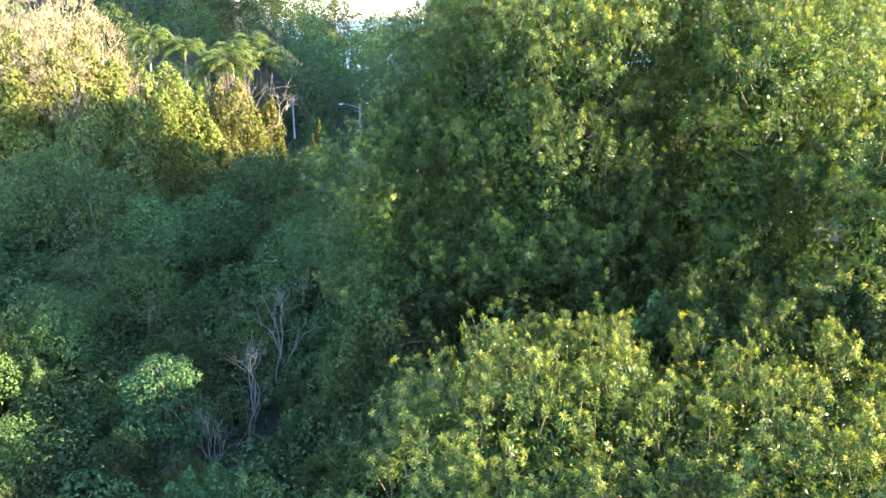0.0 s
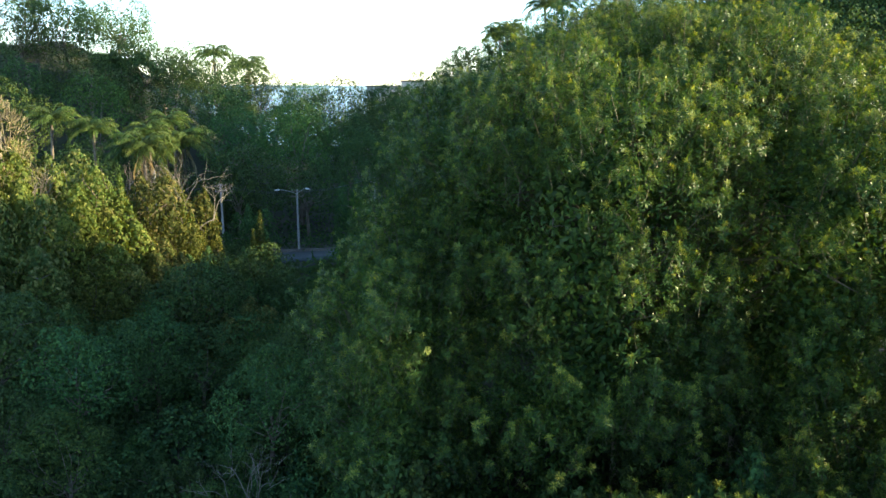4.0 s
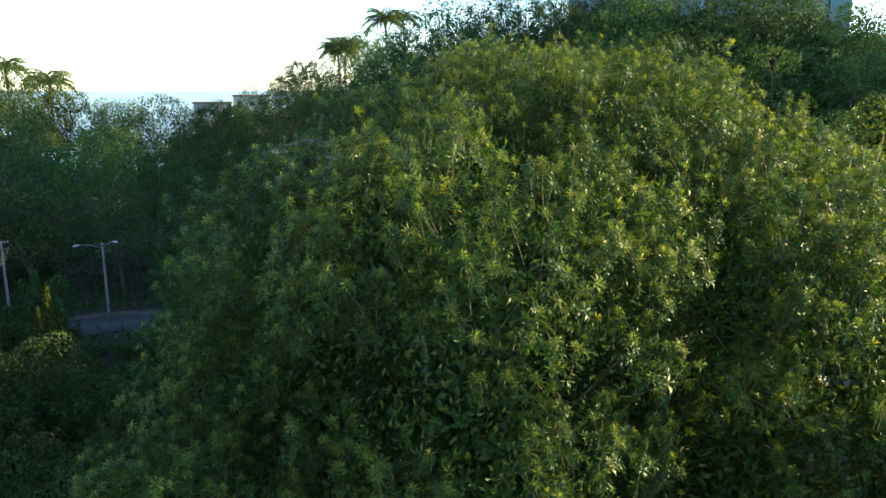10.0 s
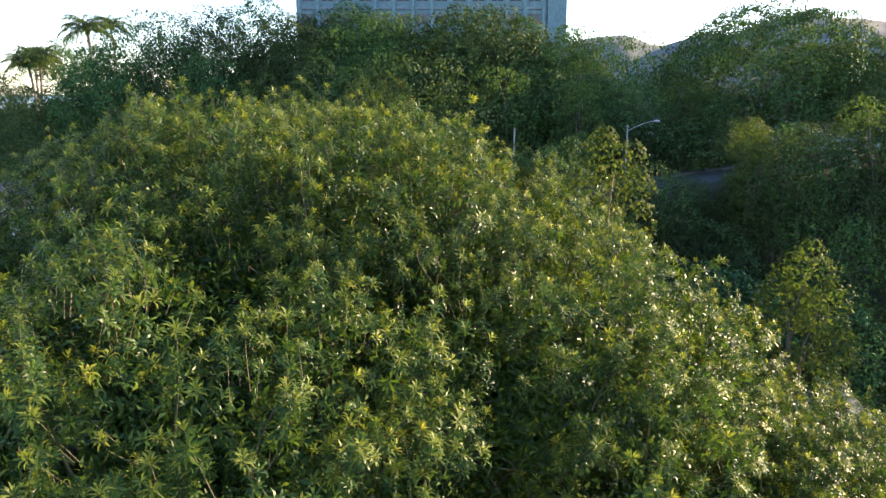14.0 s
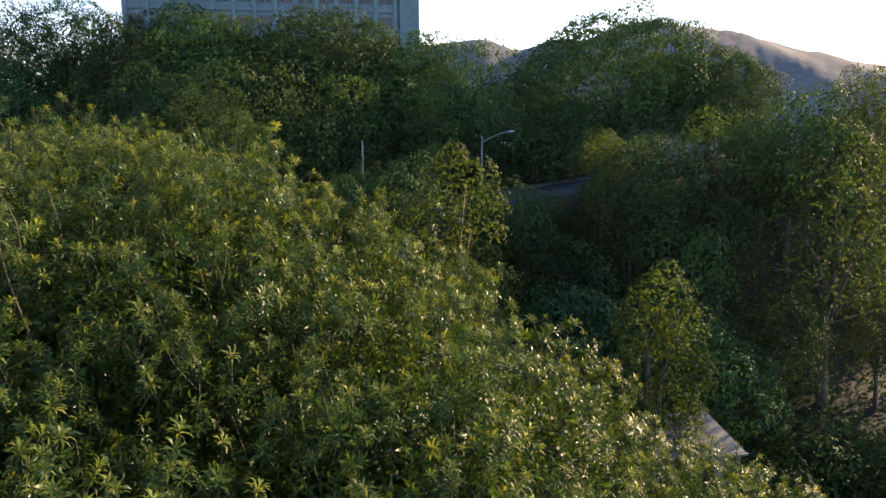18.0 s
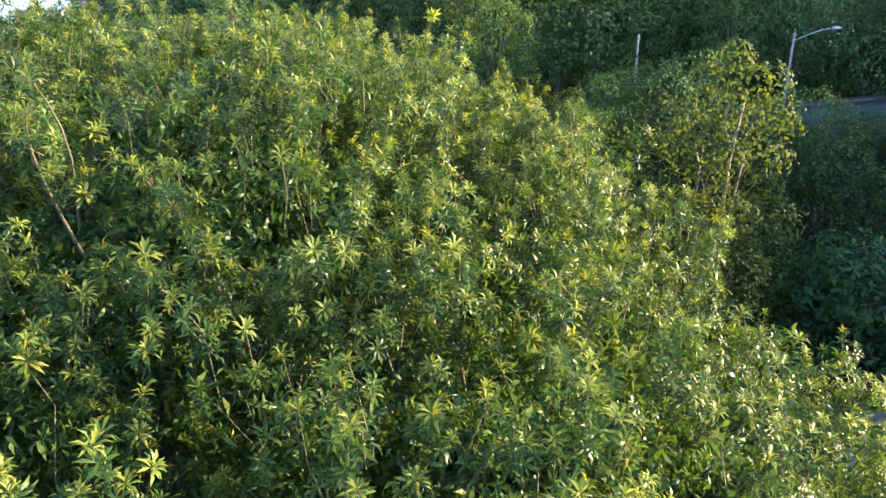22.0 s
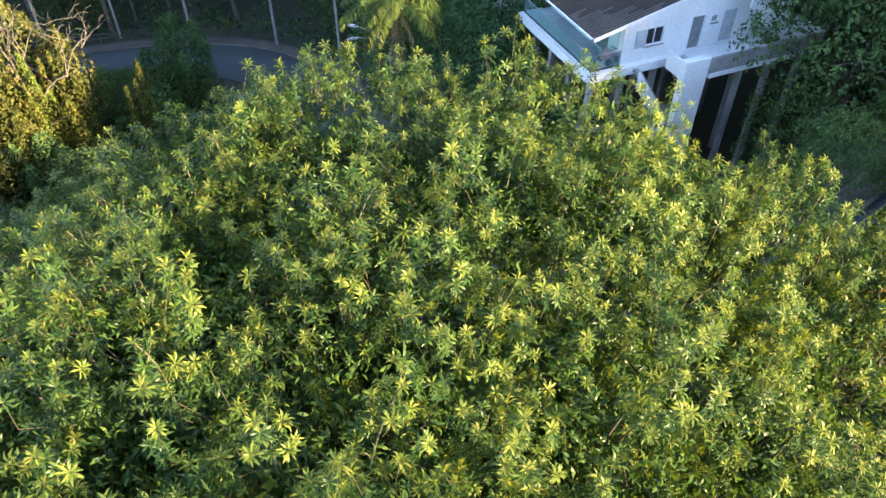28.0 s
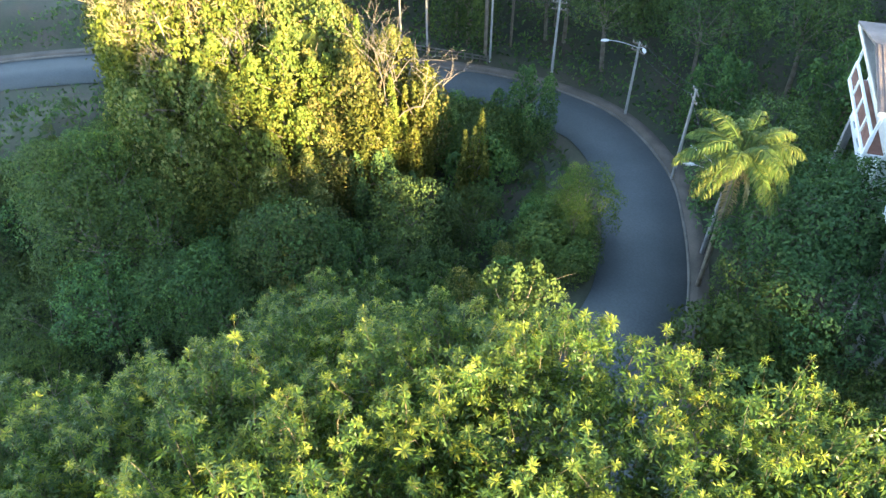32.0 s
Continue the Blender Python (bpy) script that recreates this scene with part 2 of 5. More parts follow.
def box_bm(size, at=(0, 0, 0), turn=0.0, bevel=0.0, bm=None):
    """A box, centred on at, with slightly rounded edges."""
    bm = bm or bmesh.new()
    r = bmesh.ops.create_cube(bm, size=1.0, matrix=Matrix.LocRotScale(at, Euler((0, 0, turn)), size))
    if bevel:
        edges = list({e for vv in r["verts"] for e in vv.link_edges})
        bmesh.ops.bevel(bm, geom=edges, offset=bevel, segments=1, affect="EDGES")
    return bm


def tube_arrays(points, radii, sides=6):
    """A tapered tube along points: arrays of verts and quads."""
    p = np.asarray(points, float)
    d = np.gradient(p, axis=0)
    d /= np.linalg.norm(d, axis=1, keepdims=True) + 1e-9
    ref = np.where(np.abs(d[:, 2:3]) > 0.9, [[1.0, 0, 0]], [[0, 0, 1.0]])
    a = np.cross(d, ref)
    a /= np.linalg.norm(a, axis=1, keepdims=True) + 1e-9
    b = np.cross(d, a)
    ang = np.linspace(0, 2 * np.pi, sides, endpoint=False)
    r = np.asarray(radii, float)[:, None, None]
    v = p[:, None] + r * (np.cos(ang)[None, :, None] * a[:, None] + np.sin(ang)[None, :, None] * b[:, None])
    n = len(p)
    i, j = np.meshgrid(np.arange(n - 1), np.arange(sides), indexing="ij")
    k = (j + 1) % sides
    f = np.stack([i * sides + j, i * sides + k, (i + 1) * sides + k, (i + 1) * sides + j], -1).reshape(-1, 4)
    return v.reshape(-1, 3), f


def joined(pieces):
    v, f, n = [], [], 0
    for a, b in pieces:
        v.append(a)
        f.append(np.asarray(b) + n)
        n += len(a)
    return np.concatenate(v), np.concatenate(f)


def spread(v, f, turns, places):
    """The piece v, f set out at many places, each with its own 3 x 3 turn."""
    n = len(v)
    allv = np.einsum("kij,nj->kni", turns, v) + places[:, None]
    return allv.reshape(-1, 3), (f[None] + (np.arange(len(places)) * n)[:, None, None]).reshape(-1, f.shape[1])


def frames_along(d, roll):
    """3 x 3 turns that lay +x along each direction d, turned about it by roll."""
    d = d / (np.linalg.norm(d, axis=1, keepdims=True) + 1e-9)
    ref = np.where(np.abs(d[:, 2:3]) > 0.95, [[1.0, 0, 0]], [[0, 0, 1.0]])
    s = np.cross(ref, d)
    s /= np.linalg.norm(s, axis=1, keepdims=True) + 1e-9
    u = np.cross(d, s)
    c, w = np.cos(roll)[:, None], np.sin(roll)[:, None]
    return np.stack([d, c * s + w * u, c * u - w * s], -1)


def leaf_piece(length, width, droop=0.15, fold=0.12):
    """One pointed leaf along +x: four triangles, folded on its midrib and drooping to its tip."""
    v = np.array([(0, 0, 0), (0.5, 0.5 * width / length, fold), (0.48, 0, 0.02), (0.5, -0.5 * width / length, fold), (1, 0, -droop)]) * length
    return v, np.array([(0, 2, 1), (0, 3, 2), (2, 4, 1), (2, 3, 4)])


def blade_piece(length, width, droop=0.25, wide=0.45):
    """A simple leaf along +x: two triangles, bent over its length."""
    v = np.array([(0, 0, 0), (wide, 0.5 * width / length, 0.1), (wide, -0.5 * width / length, 0.1), (1, 0, -droop)]) * length
    return v, np.array([(0, 2, 1), (2, 3, 1)])


def rosette_piece(rng, leaves=11, length=0.34, width=0.1):
    """A whorl of leaves round a shoot's tip, whose axis is +x."""
    out = []
    lv, lf = blade_piece(length, width, 0.16, 0.64)
    for i in range(leaves):
        a = i * 2.4 + rng.uniform(-0.3, 0.3)
        up = 0.05 + 1.15 * (1 - i / leaves) * rng.uniform(0.6, 1.1)
        d = np.array([[math.sin(up - 0.15), math.cos(up - 0.15) * math.cos(a), math.cos(up - 0.15) * math.sin(a)]])
        x = d[0]
        top = np.array([1.0, 0, 0]) - x * x[0]
        top /= np.linalg.norm(top) + 1e-9
        m = np.stack([x, np.cross(top, x), top], -1)
        out.append((lv @ m.T * rng.uniform(0.75, 1.15) + [-0.05 * i / leaves * 2, 0, 0], lf))
    return joined(out)


def limb_points(a, b, rng, bend=0.12, n=6):
    a, b = np.asarray(a, float), np.asarray(b, float)
    t = np.linspace(0, 1, n)[:, None]
    side = rng.normal(size=3) * np.linalg.norm(b - a) * bend
    return a + (b - a) * t + side * np.sin(np.pi * t) + np.array([0, 0, 0.12]) * np.linalg.norm(b - a) * np.sin(np.pi * t)

# ---- land ----
ROAD = np.array([(-95, 30, -3), (-78, 55, -2.5), (-64, 71, -1.5), (-46, 84, -0.5), (-28, 91.5, 0.5), (-18, 95.3, 0.6), (-8.5, 95.5, 0.9), (-1, 89.5, 2.4), (3.5, 82, 4), (7, 73.5, 5.8), (9, 65, 7.4), (15, 57.5, 9.5),
                 (25, 55, 11.8), (35, 58.5, 14), (47, 65.5, 16.5), (63, 54, 18), (80, 42, 20), (100, 30, 21)], float)
ROAD_HALF = 3.1


def smooth_line(p, n=12):
    """A smooth curve through the points (Catmull-Rom)."""
    q = np.vstack([2 * p[0] - p[1], p, 2 * p[-1] - p[-2]])
    out = []
    for i in range(1, len(q) - 2):
        t = np.linspace(0, 1, n, endpoint=False)[:, None]
        a, b, c, d = q[i - 1], q[i], q[i + 1], q[i + 2]
        out.append(0.5 * (2 * b + (c - a) * t + (2 * a - 5 * b + 4 * c - d) * t * t + (3 * b - a - 3 * c + d) * t ** 3))
    return np.vstack([*out, p[-1:]])


ROAD_LINE = smooth_line(ROAD)


def bump(x, y, cx, cy, rx, ry, h):
    return h * np.exp(-(((x - cx) / rx) ** 2 + ((y - cy) / ry) ** 2))


def step(a, b, v):
    t = np.clip((v - a) / (b - a), 0, 1)
    return t * t * (3 - 2 * t)


def road_near(x, y):
    """Distance to the road's middle line, and its height there."""
    x, y = np.asarray(x, float), np.asarray(y, float)
    d2 = (x[..., None] - ROAD_LINE[:, 0]) ** 2 + (y[..., None] - ROAD_LINE[:, 1]) ** 2
    i = d2.argmin(-1)
    return np.sqrt(d2.min(-1)), ROAD_LINE[i, 2]


def land(x, y):
    x, y = np.asarray(x, float), np.asarray(y, float)
    ridge = 4 + 25 * step(2, -52, x) + 19 * step(14, 60, x)                  # height of the crest: a saddle between two shoulders
    h = -1.0 + (ridge + 1) * step(102, 172, y)
    h = h + bump(x, y, 74, 108, 34, 34, 24)                                 # tower hill
    h = h + bump(x, y, 50, 104, 13, 14, 9)
    h = h + bump(x, y, 30, 90, 20, 16, 6)                                   # house terrace
    h = h + bump(x, y, 82, 58, 26, 22, 12)
    h = h + bump(x, y, -48, 66, 24, 16, 1.5)
    h = h + bump(x, y, 12, 44, 16, 12, 3)
    h = h + bump(x, y, -18, 30, 13, 15, -5)                                 # the deepest part of the valley
    h = h - 45 * step(212, 320, y) - 42 * step(118, 210, x)
    h = h - 30 * step(-130, -230, x)
    h = h + 1.0 * np.sin(x * 0.13 + 1) * np.cos(y * 0.11) + 0.4 * np.sin(x * 0.31 + y * 0.27)
    d, z = road_near(x, y)
    w = 1 - step(4.6, 15, d)
    return h * (1 - w) + (z - 0.12) * w


def build_ground():
    xs = np.concatenate([np.linspace(-420, -132, 25), np.arange(-128, 150, 2.0), np.linspace(154, 420, 24)])
    ys = np.concatenate([np.linspace(-300, -44, 26), np.arange(-40, 160, 2.0), np.linspace(164, 430, 34)])
    gx, gy = np.meshgrid(xs, ys)
    v = np.stack([gx, gy, land(gx, gy)], -1).reshape(-1, 3)
    n, k = len(xs), len(ys)
    i, j = np.meshgrid(np.arange(k - 1), np.arange(n - 1), indexing="ij")
    f = np.stack([i * n + j, i * n + j + 1, (i + 1) * n + j + 1, (i + 1) * n + j], -1).reshape(-1, 4)
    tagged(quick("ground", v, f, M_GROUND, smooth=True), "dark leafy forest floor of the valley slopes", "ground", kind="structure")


def strip(line, left, right, lift, drop=0.0):
    """A band along line, between two offsets from it; drop adds walls on both sides."""
    d = np.gradient(line[:, :2], axis=0)
    d /= np.linalg.norm(d, axis=1, keepdims=True)
    nrm = np.stack([-d[:, 1], d[:, 0]], -1)
    rows = []
    for off, dz in ((left, -drop), (left, 0), (right, 0), (right, -drop)) if drop else ((left, 0), (right, 0)):
        rows.append(np.column_stack([line[:, :2] + nrm * off, line[:, 2] + lift + dz]))
    v = np.stack(rows, 1)
    n, k = v.shape[:2]
    i, j = np.meshgrid(np.arange(n - 1), np.arange(k - 1), indexing="ij")
    f = np.stack([i * k + j, i * k + j + 1, (i + 1) * k + j + 1, (i + 1) * k + j], -1).reshape(-1, 4)[:, ::-1]
    return v.reshape(-1, 3), f


build_ground()
tagged(quick("road", *strip(ROAD_LINE, ROAD_HALF, -ROAD_HALF, 0.0, 0.1), M_ASPHALT, smooth=False), "grey asphalt road bending up the hillside", "road", kind="structure")
tagged(quick("kerb", *strip(ROAD_LINE, ROAD_HALF + 0.2, ROAD_HALF + 0.01, 0.14, 0.3), M_KERB), "weathered concrete kerb on the road's outer side", "kerb", kind="structure")
tagged(quick("pavement", *strip(ROAD_LINE, ROAD_HALF + 1.5, ROAD_HALF + 0.21, 0.13, 0.3), M_PAVE), "narrow dirt-stained concrete pavement", "pavement", kind="structure")

# the sea: one sheet out to the horizon
SEA = -17.0
bm = bmesh.new()
bmesh.ops.create_circle(bm, cap_ends=True, segments=96, radius=4850, matrix=Matrix.Translation((0, 0, SEA)))
tagged(part("water", bm, M_WATER), "calm blue-green sea reaching the horizon", "sea", kind="structure")


def far_hill(name, bearings, crest, near, depth, seed, label):
    """A wooded ridge across the bay: crest heights, in degrees over the eye at 27 m, along its bearings."""
    rng = np.random.default_rng(seed)
    b = np.linspace(bearings[0], bearings[-1], 160)
    c = np.interp(b, bearings, crest)
    c = np.convolve(np.pad(c, 6, "edge"), np.ones(13) / 13, "valid")
    c = c + 0.3 * np.convolve(rng.normal(size=160), np.ones(25) / 25, "same")
    rows = []
    for s in np.linspace(0, 1.4, 26):
        r = near + depth * s
        top = 27 + (near + depth) * np.tan(np.radians(c))
        k = math.sin(min(s, 1) * math.pi / 2) ** 0.9 if s <= 1 else 1 - (s - 1) ** 2 * 4
        z = SEA - 3 + (top - SEA + 3) * k
        z = z + 3 * math.sin(9 * s) * np.sin(b * 1.1 + 5 * s) * s * (s < 0.9) + rng.normal(size=160) * 0.35 * (0.15 < s < 0.95)
        rows.append(np.stack([r * np.sin(np.radians(b)), 20 + r * np.cos(np.radians(b)), z], -1))
    v = np.stack(rows)
    k, n = v.shape[:2]
    i, j = np.meshgrid(np.arange(k - 1), np.arange(n - 1), indexing="ij")
    f = np.stack([i * n + j, i * n + j + 1, (i + 1) * n + j + 1, (i + 1) * n + j], -1).reshape(-1, 4)[:, ::-1]
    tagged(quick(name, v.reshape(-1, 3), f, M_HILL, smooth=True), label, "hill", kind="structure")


far_hill("far_hill", [40, 50, 55, 58, 60, 62, 64, 68, 74], [2.2, 2.9, 3.0, 3.4, 3.5, 2.3, 3.3, 3.2, 1.0], 1200, 300, 3, "wooded mountain ridge behind the trees, with haze in its colour")
far_hill("far_hill", [63, 67, 70, 74, 78, 82, 86, 90, 95, 102], [1.0, 3.4, 4.7, 4.3, 3.4, 2.4, 1.5, 0.7, 0.1, -1.0], 780, 260, 5, "wooded hill sloping down to the bay, with haze in its colour")

# ---- trees ----
def lobe_leaves(rng, lobes, count, droop=0.3, up=0.35, depth=0.35, per=75, laid=False):
    """Leaves or whorls on the outer side of round lobes (x, y, z, rx, rz): arrays of their turns and places.
    laid: leaves lie along the crown's surface like shingles; otherwise they point outwards."""
    ps, ds = [], []
    L = np.array(lobes, float)
    for x, y, z, r, rz in lobes:
        n = int(per * r * rz)
        d = rng.normal(size=(n, 3))
        d /= np.linalg.norm(d, axis=1, keepdims=True)
        d = d[d[:, 2] > -0.55]
        s = 1 - depth * rng.random(len(d)) ** 2 + rng.normal(size=len(d)) * 0.06
        p = np.array([x, y, z]) + d * s[:, None] * [r, r, rz]
        N = L[((L[:, :3] - [x, y, z]) ** 2).sum(1) < (r + L[:, 3]) ** 2]
        q = ((p[:, None, :2] - N[None, :, :2]) ** 2).sum(-1) / N[None, :, 3] ** 2 + (p[:, None, 2] - N[None, :, 2]) ** 2 / N[None, :, 4] ** 2
        keep = (q < 0.55).sum(1) == 0
        ps.append(p[keep])
        ds.append(d[keep])
    p, d = np.concatenate(ps), np.concatenate(ds)
    if len(p) > count:
        pick = rng.choice(len(p), count, replace=False)
        p, d = p[pick], d[pick]
    if laid:
        out = d + [0, 0, up] + rng.normal(size=d.shape) * droop
        out /= np.linalg.norm(out, axis=1, keepdims=True)
        x = rng.normal(size=d.shape) + [0, 0, -0.7]
        x -= out * (x * out).sum(1, keepdims=True)
        x /= np.linalg.norm(x, axis=1, keepdims=True)
        return np.stack([x, np.cross(out, x), out], -1), p
    d = d * [1, 1, 0.8] + [0, 0, up] + rng.normal(size=d.shape) * droop
    return frames_along(d, rng.uniform(0, 6.28, len(d))), p


def lumps(p, seed, size):
    """A soft lumpy field between 0 and 1 over the points p; its lumps are about size metres across."""
    rng = np.random.default_rng(seed)
    k = rng.normal(size=(9, 3))
    k *= (2 * np.pi / size / rng.uniform(1.3, 3.2, 9) / np.linalg.norm(k, axis=1))[:, None]
    v = np.sin(p @ k.T + rng.uniform(0, 6.28, 9)).sum(1) / 2.1
    return 1 / (1 + np.exp(-1.7 * v))


def sized(turns, rng, lo, hi):
    return turns * rng.uniform(lo, hi, (len(turns), 1, 1))


def branches(rng, base, lobes, trunk_r, fork, sides=4, twigs=1, n=5, thin=1.0):
    """A tapered trunk that forks into limbs which reach into the lobes."""
    base, fork = np.array(base, float), np.array(fork, float)
    trunk = [tube_arrays(limb_points(base, fork, rng, 0.04, 7), np.linspace(trunk_r * 1.25, trunk_r * 0.75, 7), 6)]
    limbs = []
    for x, y, z, r, rz in lobes:
        tip = np.array([x, y, z - 0.1 * rz])
        start = base + (fork - base) * rng.uniform(0.7, 1.0)
        pts = limb_points(start, tip, rng, 0.08, n)
        r0 = trunk_r * thin * rng.uniform(0.3, 0.5)
        limbs.append(tube_arrays(pts, np.linspace(r0, r0 * 0.2, n), sides))
        for _ in range(twigs):
            a = pts[rng.integers(2, n)]
            e = np.array([x, y, z]) + rng.normal(size=3) * [r, r, rz] * 0.55
            limbs.append(tube_arrays(limb_points(a, e, rng, 0.1, 3), np.linspace(r0 * 0.3, r0 * 0.08, 3), 3))
    return joined(trunk), joined(limbs)


def crown_lobes(rng, n, radius, height, lobe, z0, flat=0.8):
    """Round lobes set out over a dome."""
    out = []
    for i in range(n):
        t = 1.3 * (i + 0.5) / n - 0.3
        a, e = i * 2.399 + rng.uniform(-0.4, 0.4), math.asin(min(0.98, t))
        r = radius * math.cos(e) * rng.uniform(0.65, 1.0) * (0.8 if t < 0 else 1.0)
        s = lobe * rng.uniform(0.7, 1.25)
        out.append((r * math.cos(a), r * math.sin(a), z0 + height * math.sin(e) * rng.uniform(0.8, 1.05), s, s * flat))
    return out


def broad_tree(name, seed, tall, radius, height, lobes, lobe, leaf, width, count, mat, label, category="tree", bark=None, up=0.35, droop=0.42, laid=True):
    rng = np.random.default_rng(seed)
    ob = holder(name, Matrix(), label, category)
    ls = crown_lobes(rng, lobes, radius, height, lobe, tall - height - lobe * 0.5)
    trunk, limbs = branches(rng, (0, 0, -1.0), ls[::2], 0.035 * tall * 0.5, (rng.normal() * 0.4, rng.normal() * 0.4, tall - height - lobe), 3, 1, 4)
    quick("trunk", *trunk, bark or M_BARK, ob, smooth=True)
    quick("branchwork", *limbs, bark or M_BARK, ob, smooth=True)
    m, p = lobe_leaves(rng, ls, count, droop, up, 0.35, 2.4 * count / sum(r * rz for _x, _y, _z, r, rz in ls), laid)
    n = lumps(p, seed, lobe * 0.7)
    keep = n > rng.uniform(0.0, 0.4, len(n))
    m, p, n = m[keep], p[keep], n[keep]
    p = p + m[:, :, 2] * ((n - 0.5) * lobe * 0.55)[:, None]
    v, f = blade_piece(leaf, width)
    quick("crown", *spread(v, f, sized(m, rng, 0.6, 1.25), p), mat, ob)
    return ob


def layered_tree(name, seed, tall, radius, label):
    """A tree whose large leaves hang in flat tiers round a slim trunk."""
    rng = np.random.default_rng(seed)
    ob = holder(name, Matrix(), label, "tree")
    ls = []
    for i in range(46):
        t = (i + 0.5) / 46
        a, r = i * 2.4, radius * (1 - 0.6 * t) * rng.uniform(0.3, 1.0)
        ls.append((r * math.cos(a), r * math.sin(a), tall * (0.35 + 0.62 * t), rng.uniform(0.9, 1.4), 0.42))
    trunk, limbs = branches(rng, (0, 0, -1), ls, 0.16, (0, 0, tall * 0.8), 3, 1, 4)
    quick("trunk", *trunk, M_PALEBARK, ob, smooth=True)
    quick("branchwork", *limbs, M_PALEBARK, ob, smooth=True)
    m, p = lobe_leaves(rng, ls, 14000, 0.45, 0.55, 0.6, 900, laid=True)
    quick("crown", *spread(*blade_piece(0.3, 0.14, 0.4), sized(m, rng, 0.6, 1.2), p), M_JADE, ob)
    return ob


def draped_tree(name, seed, tall, radius, columns, mat, label, per=380, leaf=0.34):
    """A tree smothered by climbers that hang in curtains down its sides."""
    rng = np.random.default_rng(seed)
    ob = holder(name, Matrix(), label, "tree")
    ps, ds, lobes = [], [], []
    for i in range(columns):
        a, r = i * 2.4 + rng.uniform(-0.5, 0.5), radius * math.sqrt((i + 0.4) / columns)
        x, y, h = r * math.cos(a), r * math.sin(a), tall * (1 - 0.4 * (r / radius) ** 1.5) * rng.uniform(0.82, 1.08)
        w = rng.uniform(0.75, 1.35) * radius * 0.32
        lobes.append((x, y, h - 1.5, w, w))
        n = int(per * rng.uniform(0.8, 1.2))
        t = rng.random(n) ** 0.8
        ang = rng.uniform(0, 6.28, n)
        rr = w * np.sqrt(1 - (1 - t) ** 4 * 0) * np.clip(1.15 - t ** 6 * 1.1, 0, 2) * (0.75 + 0.2 * np.sin(ang * 3 + i) + rng.normal(size=n) * 0.1)
        z = h * (0.12 + 0.9 * t)
        ps.append(np.stack([x + rr * np.cos(ang), y + rr * np.sin(ang), z], -1))
        ds.append(np.stack([np.cos(ang), np.sin(ang), -0.9 + 1.5 * t ** 3], -1) + rng.normal(size=(n, 3)) * 0.35)
    trunk, limbs = branches(rng, (0, 0, -1), lobes, 0.28, (0, 0, tall * 0.45), 3, 1, 4)
    quick("trunk", *trunk, M_BARK, ob, smooth=True)
    quick("branchwork", *limbs, M_BARK, ob, smooth=True)
    p, d = np.concatenate(ps), np.concatenate(ds)
    v, f = blade_piece(leaf, leaf * 0.58)
    out = d * [1, 1, 0.5] + [0, 0, 0.35] + rng.normal(size=d.shape) * 0.5
    out /= np.linalg.norm(out, axis=1, keepdims=True)
    x = rng.normal(size=d.shape) * 0.6 + [0, 0, -1.0]
    x -= out * (x * out).sum(1, keepdims=True)
    x /= np.linalg.norm(x, axis=1, keepdims=True)
    quick("climber", *spread(v, f, sized(np.stack([x, np.cross(out, x), out], -1), rng, 0.5, 1.15), p), mat, ob, "hanging curtain of climbing leaves")
    return ob


def bare_tree(name, seed, tall, spreadr, label, mat, levels=4):
    """A leafless tree: limbs that fork again and again."""
    rng = np.random.default_rng(seed)
    ob = holder(name, Matrix(), label, "tree")
    tubes = []

    def grow(a, d, length, r, level):
        b = a + d * length
        tubes.append((level, tube_arrays(limb_points(a, b, rng, 0.07, 5), np.linspace(r, r * 0.6, 5), 5 if level < 2 else 3)))
        if level < levels:
            for _ in range(3 if level else 4):
                e = d + rng.normal(size=3) * 0.5 * spreadr + [0, 0, 0.15]
                grow(a + d * length * rng.uniform(0.65, 1.0), e / np.linalg.norm(e), length * rng.uniform(0.5, 0.72), r * 0.55, level + 1)

    grow(np.array([0, 0, -0.8]), np.array([0.05, 0.03, 1.0]), tall * 0.42, 0.019 * tall * 0.5, 0)
    quick("trunk", *joined([t for l, t in tubes if l == 0]), mat, ob, smooth=True)
    quick("branchwork", *joined([t for l, t in tubes if 0 < l < 3]), mat, ob, smooth=True)
    quick("twigwork", *joined([t for l, t in tubes if l >= 3]), mat, ob)
    return ob


